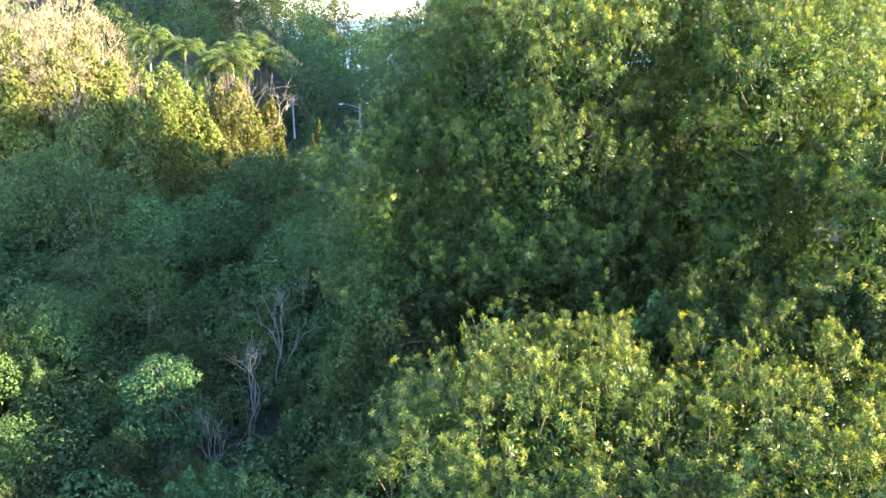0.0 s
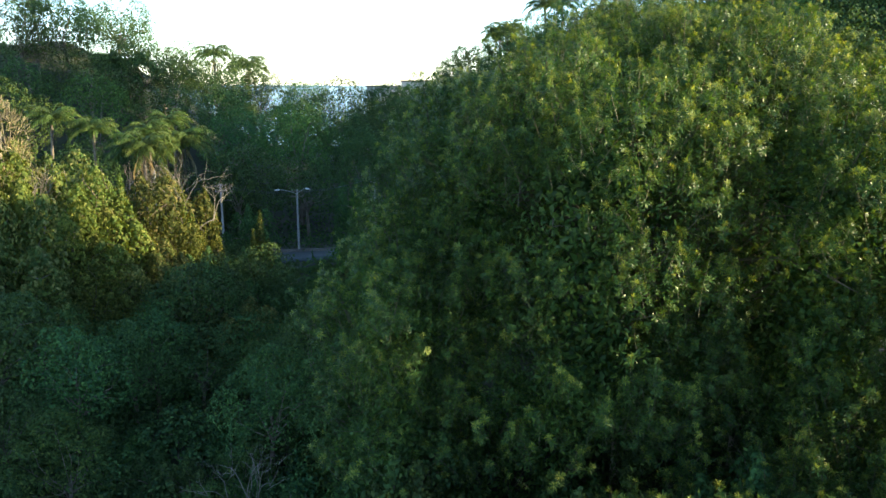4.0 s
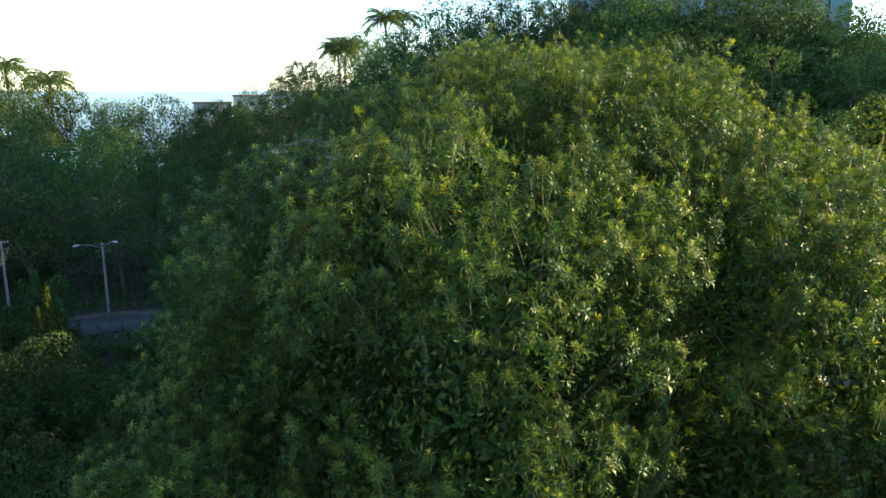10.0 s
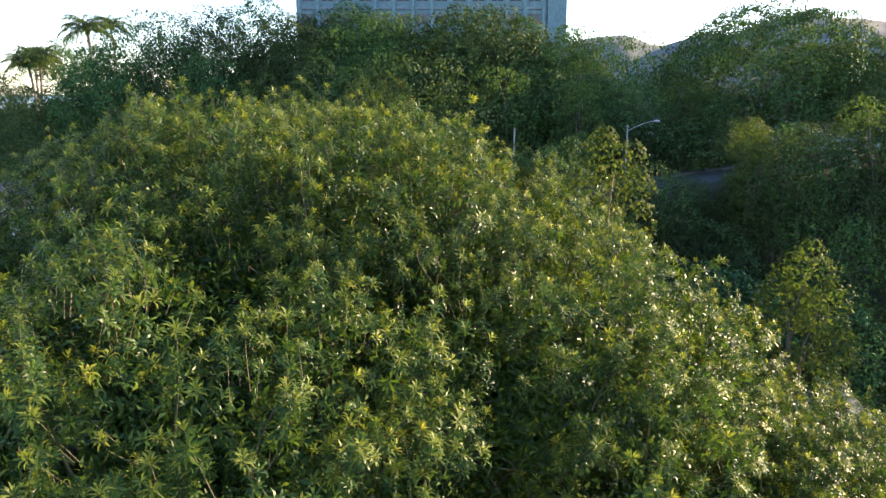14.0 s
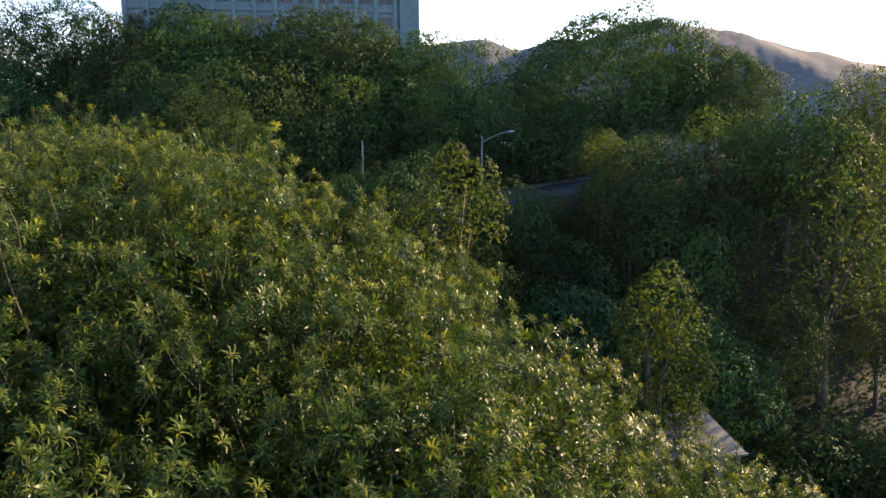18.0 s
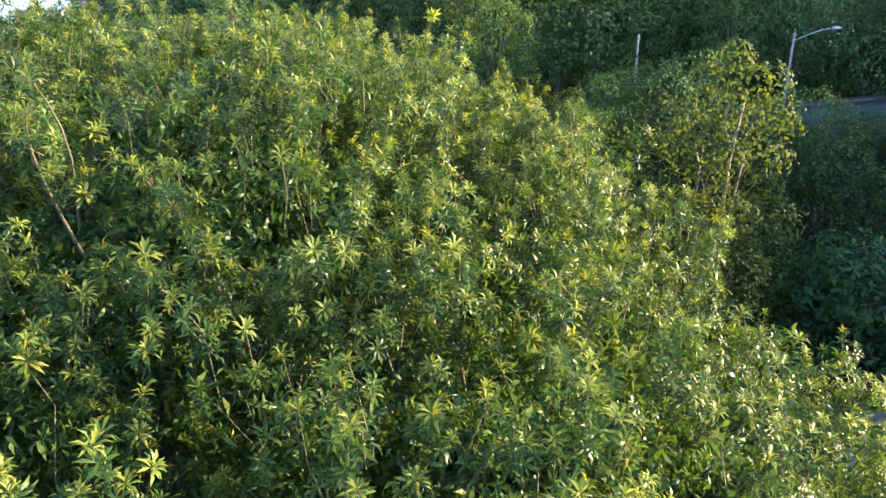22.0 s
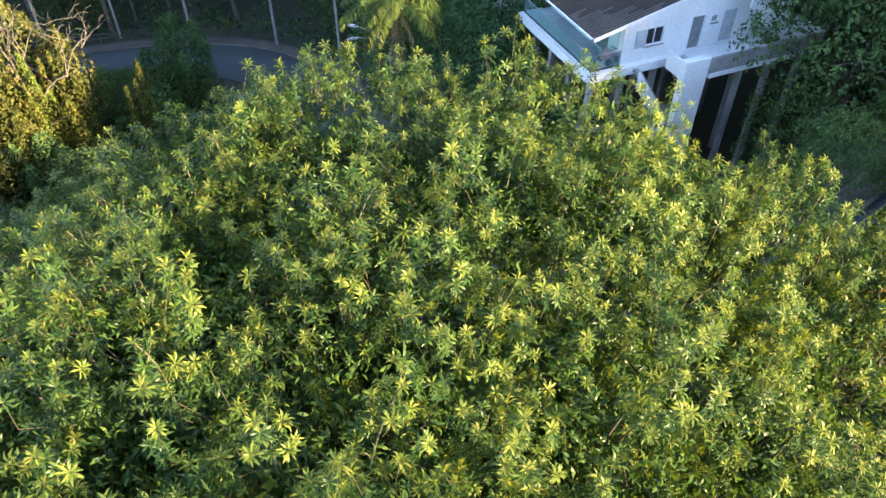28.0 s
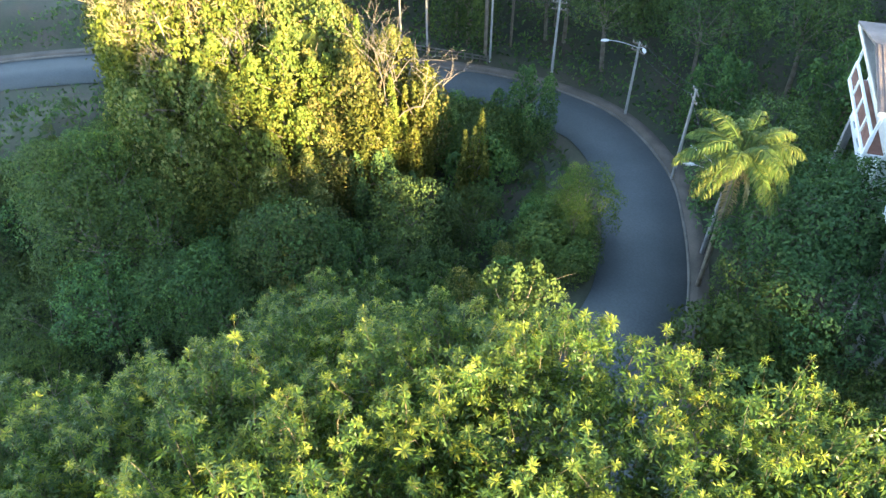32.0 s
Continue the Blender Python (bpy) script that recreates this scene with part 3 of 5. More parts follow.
def frond(rng, length, arch, leaflet, mat, parent, az, rise):
    """One feather frond: an arching rib with hanging leaflets."""
    t = np.linspace(0, 1, 12)
    bend = rise - arch * 2.1 * t ** 1.4
    along = np.full(12, length / 11)
    along[0] = 0
    x, z = np.cumsum(np.cos(bend) * along), np.cumsum(np.sin(bend) * along)
    rib = np.stack([x * math.cos(az), x * math.sin(az), z], -1)
    rv, rf = tube_arrays(rib, np.linspace(0.05, 0.012, 12), 4)
    k = np.linspace(0.12, 1, 56)
    base = np.stack([np.interp(k, t, rib[:, i]) for i in range(3)], -1)
    tang = np.stack([np.interp(k, t, np.gradient(rib[:, i])) for i in range(3)], -1)
    tang /= np.linalg.norm(tang, axis=1, keepdims=True)
    side = np.array([-math.sin(az), math.cos(az), 0])
    lv, lf = blade_piece(leaflet, leaflet * 0.11, 0.35)
    pieces = []
    for s in (-1, 1):
        d = side * s * 1.0 + tang * 0.55 + np.array([0, 0, -0.25]) + rng.normal(size=(56, 3)) * 0.1
        scale = (np.sin(np.clip(k * 1.05, 0, 1) * np.pi) ** 0.5 * 0.85 + 0.25)[:, None, None]
        pieces.append(spread(lv, lf, frames_along(d, rng.normal(size=56) * 0.3) * scale, base))
    v, f = joined(pieces)
    ob = quick("frond", v, f, mat, parent)
    quick("rib", rv, rf, M_PALM, ob, smooth=True)
    return ob


def palm_tree(name, seed, tall, fronds, length, label, mat=None, thick=0.17, dead=4, bark=None):
    rng = np.random.default_rng(seed)
    ob = holder(name, Matrix(), label, "palm tree")
    top = np.array([rng.normal() * 0.3, rng.normal() * 0.3, tall])
    pts = limb_points((0, 0, -1.0), top, rng, 0.01, 12)
    v, f = tube_arrays(pts, np.r_[thick * 1.5, np.full(10, thick), thick * 0.8] * (1 + 0.04 * np.sin(np.arange(12) * 2)), 9)
    quick("trunk", v, f, bark or M_PALEBARK, ob, smooth=True)
    v, f = tube_arrays(np.array([top + [0, 0, i] for i in (-0.5, -0.1, 0.3, 0.8)]), [thick * 0.9, thick * 1.5, thick * 1.2, 0.03], 8)
    quick("crownshaft", v, f, M_PALM, ob, smooth=True)
    for i in range(fronds + dead):
        t = i / fronds
        rise = 1.35 - 1.15 * min(t, 1.0) if i < fronds else -0.7 - 0.4 * rng.random()
        fr = frond(rng, length * rng.uniform(0.85, 1.1), 0.85 if i < fronds else 0.3, 0.62 * length / 3.4, mat or M_PALM if i < fronds else M_DRY, ob, i * 2.4 + rng.uniform(-0.2, 0.2), rise)
        fr.location = top
    return ob


def fan_palm(name, seed, tall, label):
    rng = np.random.default_rng(seed)
    ob = holder(name, Matrix(), label, "palm tree")
    v, f = tube_arrays(limb_points((0, 0, -1), (0.1, 0, tall), rng, 0.01, 8), np.linspace(0.22, 0.16, 8), 8)
    quick("trunk", v, f, M_BARK, ob, smooth=True)
    lv, lf = leaf_piece(1.0, 0.1, 0.3, 0.02)
    for i in range(26):
        a, e = i * 2.4, 1.3 - 1.9 * i / 26
        d = np.array([math.cos(a) * math.cos(e), math.sin(a) * math.cos(e), math.sin(e)])
        c = np.array([0.1, 0, tall]) + d * rng.uniform(0.7, 1.0)
        side = np.cross(d, [0, 0, 1.0])
        side /= np.linalg.norm(side)
        fan = np.linspace(-1.25, 1.25, 15)
        dirs = np.cos(fan)[:, None] * d + np.sin(fan)[:, None] * side
        blade = spread(lv, lf, frames_along(dirs, np.zeros(15)), np.repeat(c[None], 15, 0))
        leaf = quick("leaf", *blade, M_PALM, ob)
        quick("stalk", *tube_arrays(np.array([[0.1, 0, tall], c]), [0.025, 0.018], 4), M_PALM, leaf)
    return ob

# ---- the house on stilts ----
def slab_between(a, b, c, d, thick):
    """A sheet with corners a, b, c, d (in turn), of that thickness downwards."""
    bm = bmesh.new()
    hi = [bm.verts.new(p) for p in (a, b, c, d)]
    lo = [bm.verts.new((p[0], p[1], p[2] - thick)) for p in (a, b, c, d)]
    bm.faces.new(hi)
    bm.faces.new(lo[::-1])
    for i in range(4):
        bm.faces.new((hi[i], lo[i], lo[(i + 1) % 4], hi[(i + 1) % 4]))
    bmesh.ops.recalc_face_normals(bm, faces=bm.faces)
    return bm


def wall_with_holes(length, height, thick, holes, slope=0.0):
    """An upright wall along +x with rectangular holes (x0, x1, z0, z1); its top rises by slope per metre."""
    bm = bmesh.new()
    xs = sorted({0.0, length, *(h[0] for h in holes), *(h[1] for h in holes)})
    zs = sorted({0.0, *(h[2] for h in holes), *(h[3] for h in holes)})
    for x0, x1 in zip(xs, xs[1:]):
        cells = list(zip(zs, zs[1:])) + [(zs[-1], None)]
        for z0, z1 in cells:
            mid = (x0 + x1) / 2, (z0 + (z1 if z1 else z0 + 0.1)) / 2
            if any(h[0] < mid[0] < h[1] and h[2] < mid[1] < h[3] for h in holes):
                continue
            t0, t1 = (z1, z1) if z1 else (height + slope * x0, height + slope * x1)
            p = [(x0, z0), (x1, z0), (x1, t1), (x0, t0)]
            f = [bm.verts.new((x, 0, z)) for x, z in p]
            g = [bm.verts.new((x, thick, z)) for x, z in p]
            bm.faces.new(f)
            bm.faces.new(g[::-1])
            for i in range(4):
                bm.faces.new((f[i], g[i], g[(i + 1) % 4], f[(i + 1) % 4]))
    bmesh.ops.remove_doubles(bm, verts=bm.verts, dist=0.001)
    bmesh.ops.recalc_face_normals(bm, faces=bm.faces)
    return bm


def put(ob, m):
    ob.matrix_basis = m
    return ob


def window_in(house, m, w, h):
    """A framed window whose lower left corner sits at m, facing -y."""
    fr = put(part("window", box_bm((w, 0.06, 0.06), (w / 2, 0.08, 0.03)), M_WHITE, house), m)
    part("frame", box_bm((w, 0.06, 0.06), (w / 2, 0.08, h - 0.03)), M_WHITE, fr)
    for x in (0.03, w / 2, w - 0.03):
        part("frame", box_bm((0.05, 0.06, h - 0.12), (x, 0.08, h / 2)), M_WHITE, fr)
    part("sill", box_bm((w + 0.2, 0.2, 0.05), (w / 2, -0.04, -0.03), bevel=0.01), M_CONC, fr)
    for x in (w * 0.25, w * 0.75):
        part("pane", box_bm((w / 2 - 0.08, 0.015, h - 0.12), (x, 0.09, h / 2)), M_DARK, fr)
    return fr


def door_in(house, m, w, h, mat):
    d = put(part("door", box_bm((w - 0.1, 0.05, h - 0.06), (w / 2, 0.1, h / 2 - 0.02), bevel=0.01), mat, house), m)
    for x in (0.03, w - 0.03):
        part("frame", box_bm((0.06, 0.1, h), (x, 0.08, h / 2)), M_WHITE, d)
    part("handle", box_bm((0.03, 0.08, 0.12), (w * 0.85, 0.04, 1.0)), M_METAL, d)
    return d


def glass_rail(house, a, b, height=1.0):
    """A balustrade of greenish glass panes under a dark handrail, from a to b."""
    a, b = Vector(a), Vector(b)
    n = max(1, round((b - a).length / 1.3))
    turn = math.atan2(b.y - a.y, b.x - a.x)
    m = Matrix.Translation(a) @ pose(0, 0, 0, 0, 0, math.degrees(turn))
    L = (b - a).length
    rail = put(part("balustrade", box_bm((L, 0.07, 0.1), (L / 2, 0, 0.07), bevel=0.015), M_IRON, house, "frameless glass balustrade in a dark base rail"), m)
    part("handrail", box_bm((L, 0.04, 0.03), (L / 2, 0, height), bevel=0.008), M_METAL, rail)
    for i in range(n):
        part("pane", box_bm((L / n - 0.03, 0.012, height - 0.14), (L * (i + 0.5) / n, 0, height / 2 + 0.05)), M_GLASS, rail)


def stilt_house():
    ob = holder("stilt_house", pose(21.8, 71.6, 15.4, 0, 0, 28), "white hillside house on tall concrete stilts with a dark roof", "house")
    part("floor_slab", box_bm((15, 8.5, 0.3), (7.5, 4.25, -0.15), bevel=0.02), M_WHITE, ob)
    for y in (-0.1,):
        part("edge_beam", box_bm((15.1, 0.25, 0.55), (7.5, y, -0.3), bevel=0.02), M_WHITE, ob)
    part("edge_beam", box_bm((0.25, 8.6, 0.55), (-0.1, 4.25, -0.3), bevel=0.02), M_WHITE, ob)
    part("balcony_floor", box_bm((1.9, 8.2, 0.03), (1.05, 4.25, 0.02)), M_TEAL, ob, "pale blue tiled balcony floor")
    # front wall, rising with the roof
    front = part("wall", wall_with_holes(12.6, 2.45, 0.2, [(1.55, 2.75, 0.9, 2.0), (4.7, 5.65, 0.02, 2.1), (6.15, 6.55, 1.5, 1.95), (7.0, 8.1, 0.02, 2.1), (9.6, 11.0, 0.9, 2.0)], 0.21), M_WHITE, ob)
    front.location = (2.1, 0.15, 0)
    side = part("wall", wall_with_holes(7.3, 2.45, 0.2, [(0.6, 2.6, 0.02, 2.15), (4.0, 6.0, 0.02, 2.15)]), M_WHITE, ob)
    side.matrix_basis = pose(2.1, 7.6, 0, 0, 0, -90)
    part("wall", box_bm((12.6, 0.2, 2.4), (8.4, 7.6, 1.2)), M_WHITE, ob)
    part("wall", box_bm((0.2, 7.2, 3.2), (14.6, 3.9, 1.6)), M_WHITE, ob)
    window_in(ob, pose(3.65, 0.15, 0.9), 1.2, 1.1)
    part("shutter", box_bm((0.72, 0.05, 1.1), (3.28, 0.1, 1.45), bevel=0.01), M_CURTAIN, ob, "open pale grey window shutter")
    door_in(ob, pose(6.8, 0.15, 0.02), 0.95, 2.08, M_GREYDOOR)
    window_in(ob, pose(8.25, 0.15, 1.5), 0.4, 0.45)
    door_in(ob, pose(9.1, 0.15, 0.02), 1.1, 2.08, M_CURTAIN)
    window_in(ob, pose(11.7, 0.15, 0.9), 1.4, 1.1)
    for y0 in (4.9, 1.5):
        put(part("window", box_bm((2.0, 0.03, 2.1), (1.0, 0.1, 1.05)), M_DARK, ob, "sliding glass door to the balcony"), pose(2.1, y0 + 2.1, 0.03, 0, 0, -90))
    # glazed corner of the balcony
    part("corner_pane", box_bm((1.5, 0.02, 1.5), (1.15, 0.32, 1.7)), M_GLASS, ob)
    glass_rail(ob, (0.05, 8.4, 0.02), (0.05, 0.06, 0.02))
    glass_rail(ob, (0.12, 0.04, 0.02), (2.0, 0.04, 0.02))
    # roof: one long pitch down towards the balcony, and its far half
    part("roof", slab_between((-0.4, -0.45, 2.55), (9.2, -0.45, 4.75), (9.2, 9.2, 4.75), (-0.4, 9.2, 2.55), 0.12), M_ROOF, ob, "dark brown-grey sheet roof")
    part("roof", slab_between((9.22, -0.45, 4.75), (15.6, -0.45, 3.3), (15.6, 9.2, 3.3), (9.22, 9.2, 4.75), 0.12), M_ROOF, ob)
    part("fascia", slab_between((-0.4, -0.51, 2.5), (9.2, -0.51, 4.7), (9.2, -0.46, 4.7), (-0.4, -0.46, 2.5), 0.22), M_WHITE, ob)
    part("fascia", slab_between((9.2, -0.51, 4.7), (15.6, -0.51, 3.25), (15.6, -0.46, 3.25), (9.2, -0.46, 4.7), 0.22), M_WHITE, ob)
    part("gutter", box_bm((0.1, 9.6, 0.1), (-0.46, 4.38, 2.46), bevel=0.02), M_WHITE, ob)
    # corrugations down the pitch; towards the front corner the sheets are worn pale
    for i in range(43):
        y = -0.4 + i * 0.222
        worn = max(0.0, 4.2 - 0.32 * i + 0.7 * math.sin(i * 1.7)) if i < 14 else 0.0
        cut = -0.4 + worn
        rise = 2.2 / 9.6
        if worn > 0.2:
            part("corrugation", slab_between((-0.4, y, 2.585), (cut, y, 2.585 + worn * rise), (cut, y + 0.11, 2.585 + worn * rise), (-0.4, y + 0.11, 2.585), 0.04), M_ROOFWORN, ob)
        part("corrugation", slab_between((cut + 0.01, y, 2.585 + worn * rise), (9.2, y, 4.785), (9.2, y + 0.11, 4.785), (cut + 0.01, y + 0.11, 2.585 + worn * rise), 0.04), M_ROOF, ob)
    ridge_dir = Matrix.LocRotScale((0, 0, 0), Euler((0, -math.atan2(2.2, 9.7), 0)), None)
    for px, py in ((4.8, 3.4), (7.3, 3.4)):
        arr = holder("panel_row", Matrix(), "", "")
        arr.parent = ob
        arr["label"] = "row of blue solar panels on a metal rack"
        arr.matrix_basis = Matrix.Translation((px, py, 2.66 + (px + 0.5) * 0.2268 + 0.1)) @ ridge_dir
        for k in range(5):
            part("solar_panel", box_bm((1.66, 0.76, 0.04), (0.87, 0.41 + 0.82 * k, 0.05), bevel=0.008), M_SOLAR, arr)
        for xx in (0.35, 1.4):
            part("rack_rail", box_bm((0.05, 4.3, 0.06), (xx, 2.05, -0.02)), M_METAL, arr)
        for k in range(6):
            part("panel_edge", box_bm((1.7, 0.05, 0.05), (0.87, k * 0.82, 0.055)), M_METAL, arr)
        for xx in (0.02, 1.72):
            part("panel_edge", box_bm((0.05, 4.1, 0.05), (xx, 2.05, 0.055)), M_METAL, arr)
    # front deck on the uphill side, with a concrete parapet
    part("deck_slab", box_bm((8.4, 2.6, 0.3), (10.6, -1.45, -0.16), bevel=0.02), M_WHITE, ob)
    part("parapet", box_bm((8.3, 0.14, 1.0), (10.5, -2.65, 0.5), bevel=0.015), M_CONC, ob, "bare grey concrete parapet of the deck")
    part("parapet", box_bm((0.14, 2.4, 1.0), (14.7, -1.4, 0.5), bevel=0.015), M_WHITE, ob)
    part("deck_wall", slab_between((9.6, -1.3, 3.9), (12.6, -1.3, 1.2), (12.6, -1.15, 1.2), (9.6, -1.15, 3.9), 1.1), M_WHITE, ob, "sloping white parapet of an outer stair")
    # outer stair in two flights round a tall white pier
    part("stair_pier", box_bm((1.7, 0.5, 8.2), (5.5, -2.35, -3.1), bevel=0.02), M_WHITE, ob, "tall white stair pier stained grey below")
    part("stair_wall", slab_between((2.75, -1.05, 0.05), (4.75, -1.05, -2.7), (4.75, -0.9, -2.7), (2.75, -0.9, 0.05), 1.15), M_WHITE, ob, "white sloping stair parapet")
    part("stair_wall", slab_between((4.6, -2.2, 0.95), (4.76, -2.2, 0.95), (4.76, -0.9, 0.95), (4.6, -0.9, 0.95), 1.1), M_WHITE, ob)
    for k in range(12):
        part("stair_step", box_bm((0.28, 0.9, 0.18), (4.75 - 0.16 * (11 - k), -0.4, -0.3 - 0.22 * k)), M_CONC, ob)
    part("landing", box_bm((1.5, 1.9, 0.2), (4.9, -1.3, -3.3), bevel=0.02), M_CONC, ob)
    part("stair_wall", slab_between((4.5, -2.1, -2.4), (2.7, -2.1, -4.8), (2.7, -1.95, -4.8), (4.5, -1.95, -2.4), 1.3), M_WHITE, ob, "white sloping stair parapet")
    for k in range(12):
        part("stair_step", box_bm((0.28, 0.9, 0.18), (4.3 - 0.16 * k, -1.45, -3.5 - 0.2 * k)), M_CONC, ob)
    for x, y in ((0.5, 0.5), (2.6, 0.4), (0.5, 2.8), (0.5, 5.1), (0.5, 7.2), (4.9, 0.4), (9.2, -2.2), (11.4, -2.2), (13.8, -2.2), (9.0, 1.2), (12.4, 1.2), (5.0, 4), (9, 4), (13, 4), (5, 7.2), (9, 7.2), (13, 7.2)):
        part("stilt", box_bm((0.34, 0.34, 9.2), (x, y, -4.9), bevel=0.03), M_CONC, ob)
    for z in (-4.6,):
        part("tie_beam", box_bm((4.6, 0.2, 0.25), (2.6, 0.45, z)), M_CONC, ob)
        part("tie_beam", box_bm((0.2, 6.8, 0.25), (0.5, 3.9, z)), M_CONC, ob)


stilt_house()


def toy_cart():
    ob = holder("toy_cart", pose(22.95, 73.0, 15.45, 0, 0, 40), "pink ride-on toy cart with black wheels on the balcony", "toy")
    part("body", box_bm((1.1, 0.55, 0.3), (0, 0, 0.4), bevel=0.06), M_PINK, ob)
    part("seat", box_bm((0.45, 0.5, 0.35), (-0.25, 0, 0.68), bevel=0.05), M_PINK, ob)
    part("steering_bar", box_bm((0.05, 0.5, 0.05), (0.3, 0, 0.8)), M_IRON, ob)
    for x in (-0.38, 0.38):
        for y in (-0.32, 0.32):
            bm = bmesh.new()
            bmesh.ops.create_cone(bm, cap_ends=True, segments=14, radius1=0.2, radius2=0.2, depth=0.16, matrix=pose(x, y, 0.2, 90, 0, 0))
            part("wheel", bm, M_IRON, ob)


toy_cart()


def upper_house():
    ob = holder("hillside_house", pose(15.3, 83.8, 11.6, 0, 0, 20), "white two-storey house with a tiled roof and balconies", "house")
    side = part("wall", wall_with_holes(9.2, 6.6, 0.22, [(1.0, 2.0, 0.4, 2.4), (3.2, 4.4, 0.4, 2.3), (6.4, 7.4, 0.9, 2.2), (1.2, 2.4, 3.4, 5.5), (4.2, 5.4, 3.9, 5.3)]), M_WHITE, ob)
    side.matrix_basis = pose(1.2, 9.4, 0, 0, 0, -90)
    front = part("wall", wall_with_holes(11.2, 6.6, 0.22, [(0.7, 1.6, 4.2, 5.4)]), M_WHITE, ob)
    front.location = (1.2, 0.2, 0)
    part("wall", box_bm((11.2, 0.22, 6.6), (6.8, 9.5, 3.3)), M_WHITE, ob)
    part("wall", box_bm((0.22, 9.2, 6.6), (12.4, 4.9, 3.3)), M_WHITE, ob)
    part("floor_slab", box_bm((11, 9, 0.2), (6.8, 4.9, 3.1)), M_CONC, ob)
    for z, y0, y1 in ((3.2, 0.2, 9.4),):
        part("balcony_slab", box_bm((1.3, y1 - y0, 0.22), (0.6, (y0 + y1) / 2, z), bevel=0.02), M_WHITE, ob)
        part("balcony_tiles", box_bm((1.1, y1 - y0 - 0.2, 0.02), (0.65, (y0 + y1) / 2, z + 0.125)), M_BRICK, ob, "red-brown balcony floor tiles")
        for k in range(5):
            y = y0 + 0.1 + k * (y1 - y0 - 0.2) / 4
            part("pillar", box_bm((0.22, 0.22, 1.25), (0.08, y, z + 0.72), bevel=0.02), M_WHITE, ob)
            if k < 4:
                n = (y1 - y0 - 0.2) / 4
                for q in range(6):
                    part("lattice_bar", box_bm((0.05, n - 0.24, 0.07), (0.08, y + n / 2, z + 0.25 + 0.15 * q)), M_BRICK, ob)
        part("handrail", box_bm((0.2, y1 - y0, 0.1), (0.08, (y0 + y1) / 2, z + 1.36), bevel=0.02), M_WHITE, ob)
    part("roof_post", box_bm((0.16, 0.16, 2.3), (0.1, 0.3, 5.5)), M_WHITE, ob)
    part("roof_post", box_bm((0.16, 0.16, 2.3), (0.1, 9.3, 5.5)), M_WHITE, ob)
    for x in (0.55, 2.75):
        put(part("shutter", box_bm((0.8, 0.06, 1.0), (0.4, 0, 0.5), bevel=0.01), M_SHUTTER, ob, "dark red wooden shutter"), pose(1.14, 9.4 - x - 0.4, 0.9, 0, 0, -90))
    put(part("shutter", box_bm((0.8, 0.06, 1.3), (0.4, 0, 0.65), bevel=0.01), M_SHUTTER, ob, "dark red wooden shutter"), pose(2.0, 0.14, 4.15))
    for y, z, w, h in ((8.4, 0.4, 1.0, 2.0), (6.2, 0.4, 1.2, 1.9), (3.0, 0.9, 1.0, 1.3), (8.2, 3.4, 1.2, 2.1), (5.2, 3.9, 1.2, 1.4)):
        put(part("window_pane", box_bm((w, 0.03, h), (w / 2, 0.1, h / 2)), M_DARK, ob), pose(1.2, y, z, 0, 0, -90))
    part("roof", slab_between((-0.6, -0.9, 6.95), (13.2, -0.9, 6.95), (13.2, 5.0, 8.2), (-0.6, 5.0, 8.2), 0.14), M_ROOFBROWN, ob, "weathered brown corrugated roof")
    part("roof", slab_between((-0.6, 5.02, 8.2), (13.2, 5.02, 8.2), (13.2, 10.6, 6.95), (-0.6, 10.6, 6.95), 0.14), M_ROOFBROWN, ob)
    part("fascia", box_bm((13.8, 0.05, 0.3), (6.3, -0.93, 6.85)), M_CREAM, ob)
    part("gable", slab_between((-0.55, -0.8, 6.9), (-0.45, -0.8, 6.9), (-0.45, 10.5, 6.9), (-0.55, 10.5, 6.9), 0.3), M_CREAM, ob)
    part("ceiling_board", box_bm((13.6, 11, 0.04), (6.3, 4.9, 6.66)), M_CREAM, ob)
    for i in range(46):
        x = -0.5 + i * 0.3
        part("roof_rib", slab_between((x, -0.9, 7.0), (x + 0.12, -0.9, 7.0), (x + 0.12, 5.0, 8.25), (x, 5.0, 8.25), 0.05), M_ROOFBROWN, ob)
    for x, y in ((1.4, 0.4), (12, 0.4), (1.4, 9.2), (12, 9.2), (6.5, 0.4)):
        part("footing", box_bm((0.5, 0.5, 5), (x, y, -2.4)), M_CONC, ob)


upper_house()


# ---- the tower on the hill, and houses by the sea ----
def tower():
    ob = holder("apartment_tower", pose(58.6, 106.5, 20, 0, 0, -43.5), "tall pale blue-grey apartment tower on the hill", "apartment building")
    part("wall", box_bm((37, 15, 56), (18.5, 8, 26)), M_TOWER, ob)
    for k in range(15):
        x = 0.4 + k * 36.2 / 14
        part("pilaster", box_bm((0.5, 0.5, 56), (x, 0.4, 26), bevel=0.04), M_TOWER, ob)
    for z in range(3, 54, 3):
        part("floor_band", box_bm((36.6, 0.3, 0.45), (18.5, 0.42, z), bevel=0.03), M_TOWERBAND, ob)
    for zf in range(6, 30, 3):
        for k in range(14):
            x = 0.4 + (k + 0.5) * 36.2 / 14
            w = part("window", box_bm((1.7, 0.1, 1.5), (x, 0.5, zf + 1.55)), M_TOWERBAND, ob)
            for q in (-0.42, 0.42):
                part("pane", box_bm((0.74, 0.06, 1.3), (x + q, 0.44, zf + 1.55)), M_DARK, w)
    part("side_panel", box_bm((2.6, 0.4, 56), (35.9, 0.25, 26)), M_TOWER, ob)


tower()


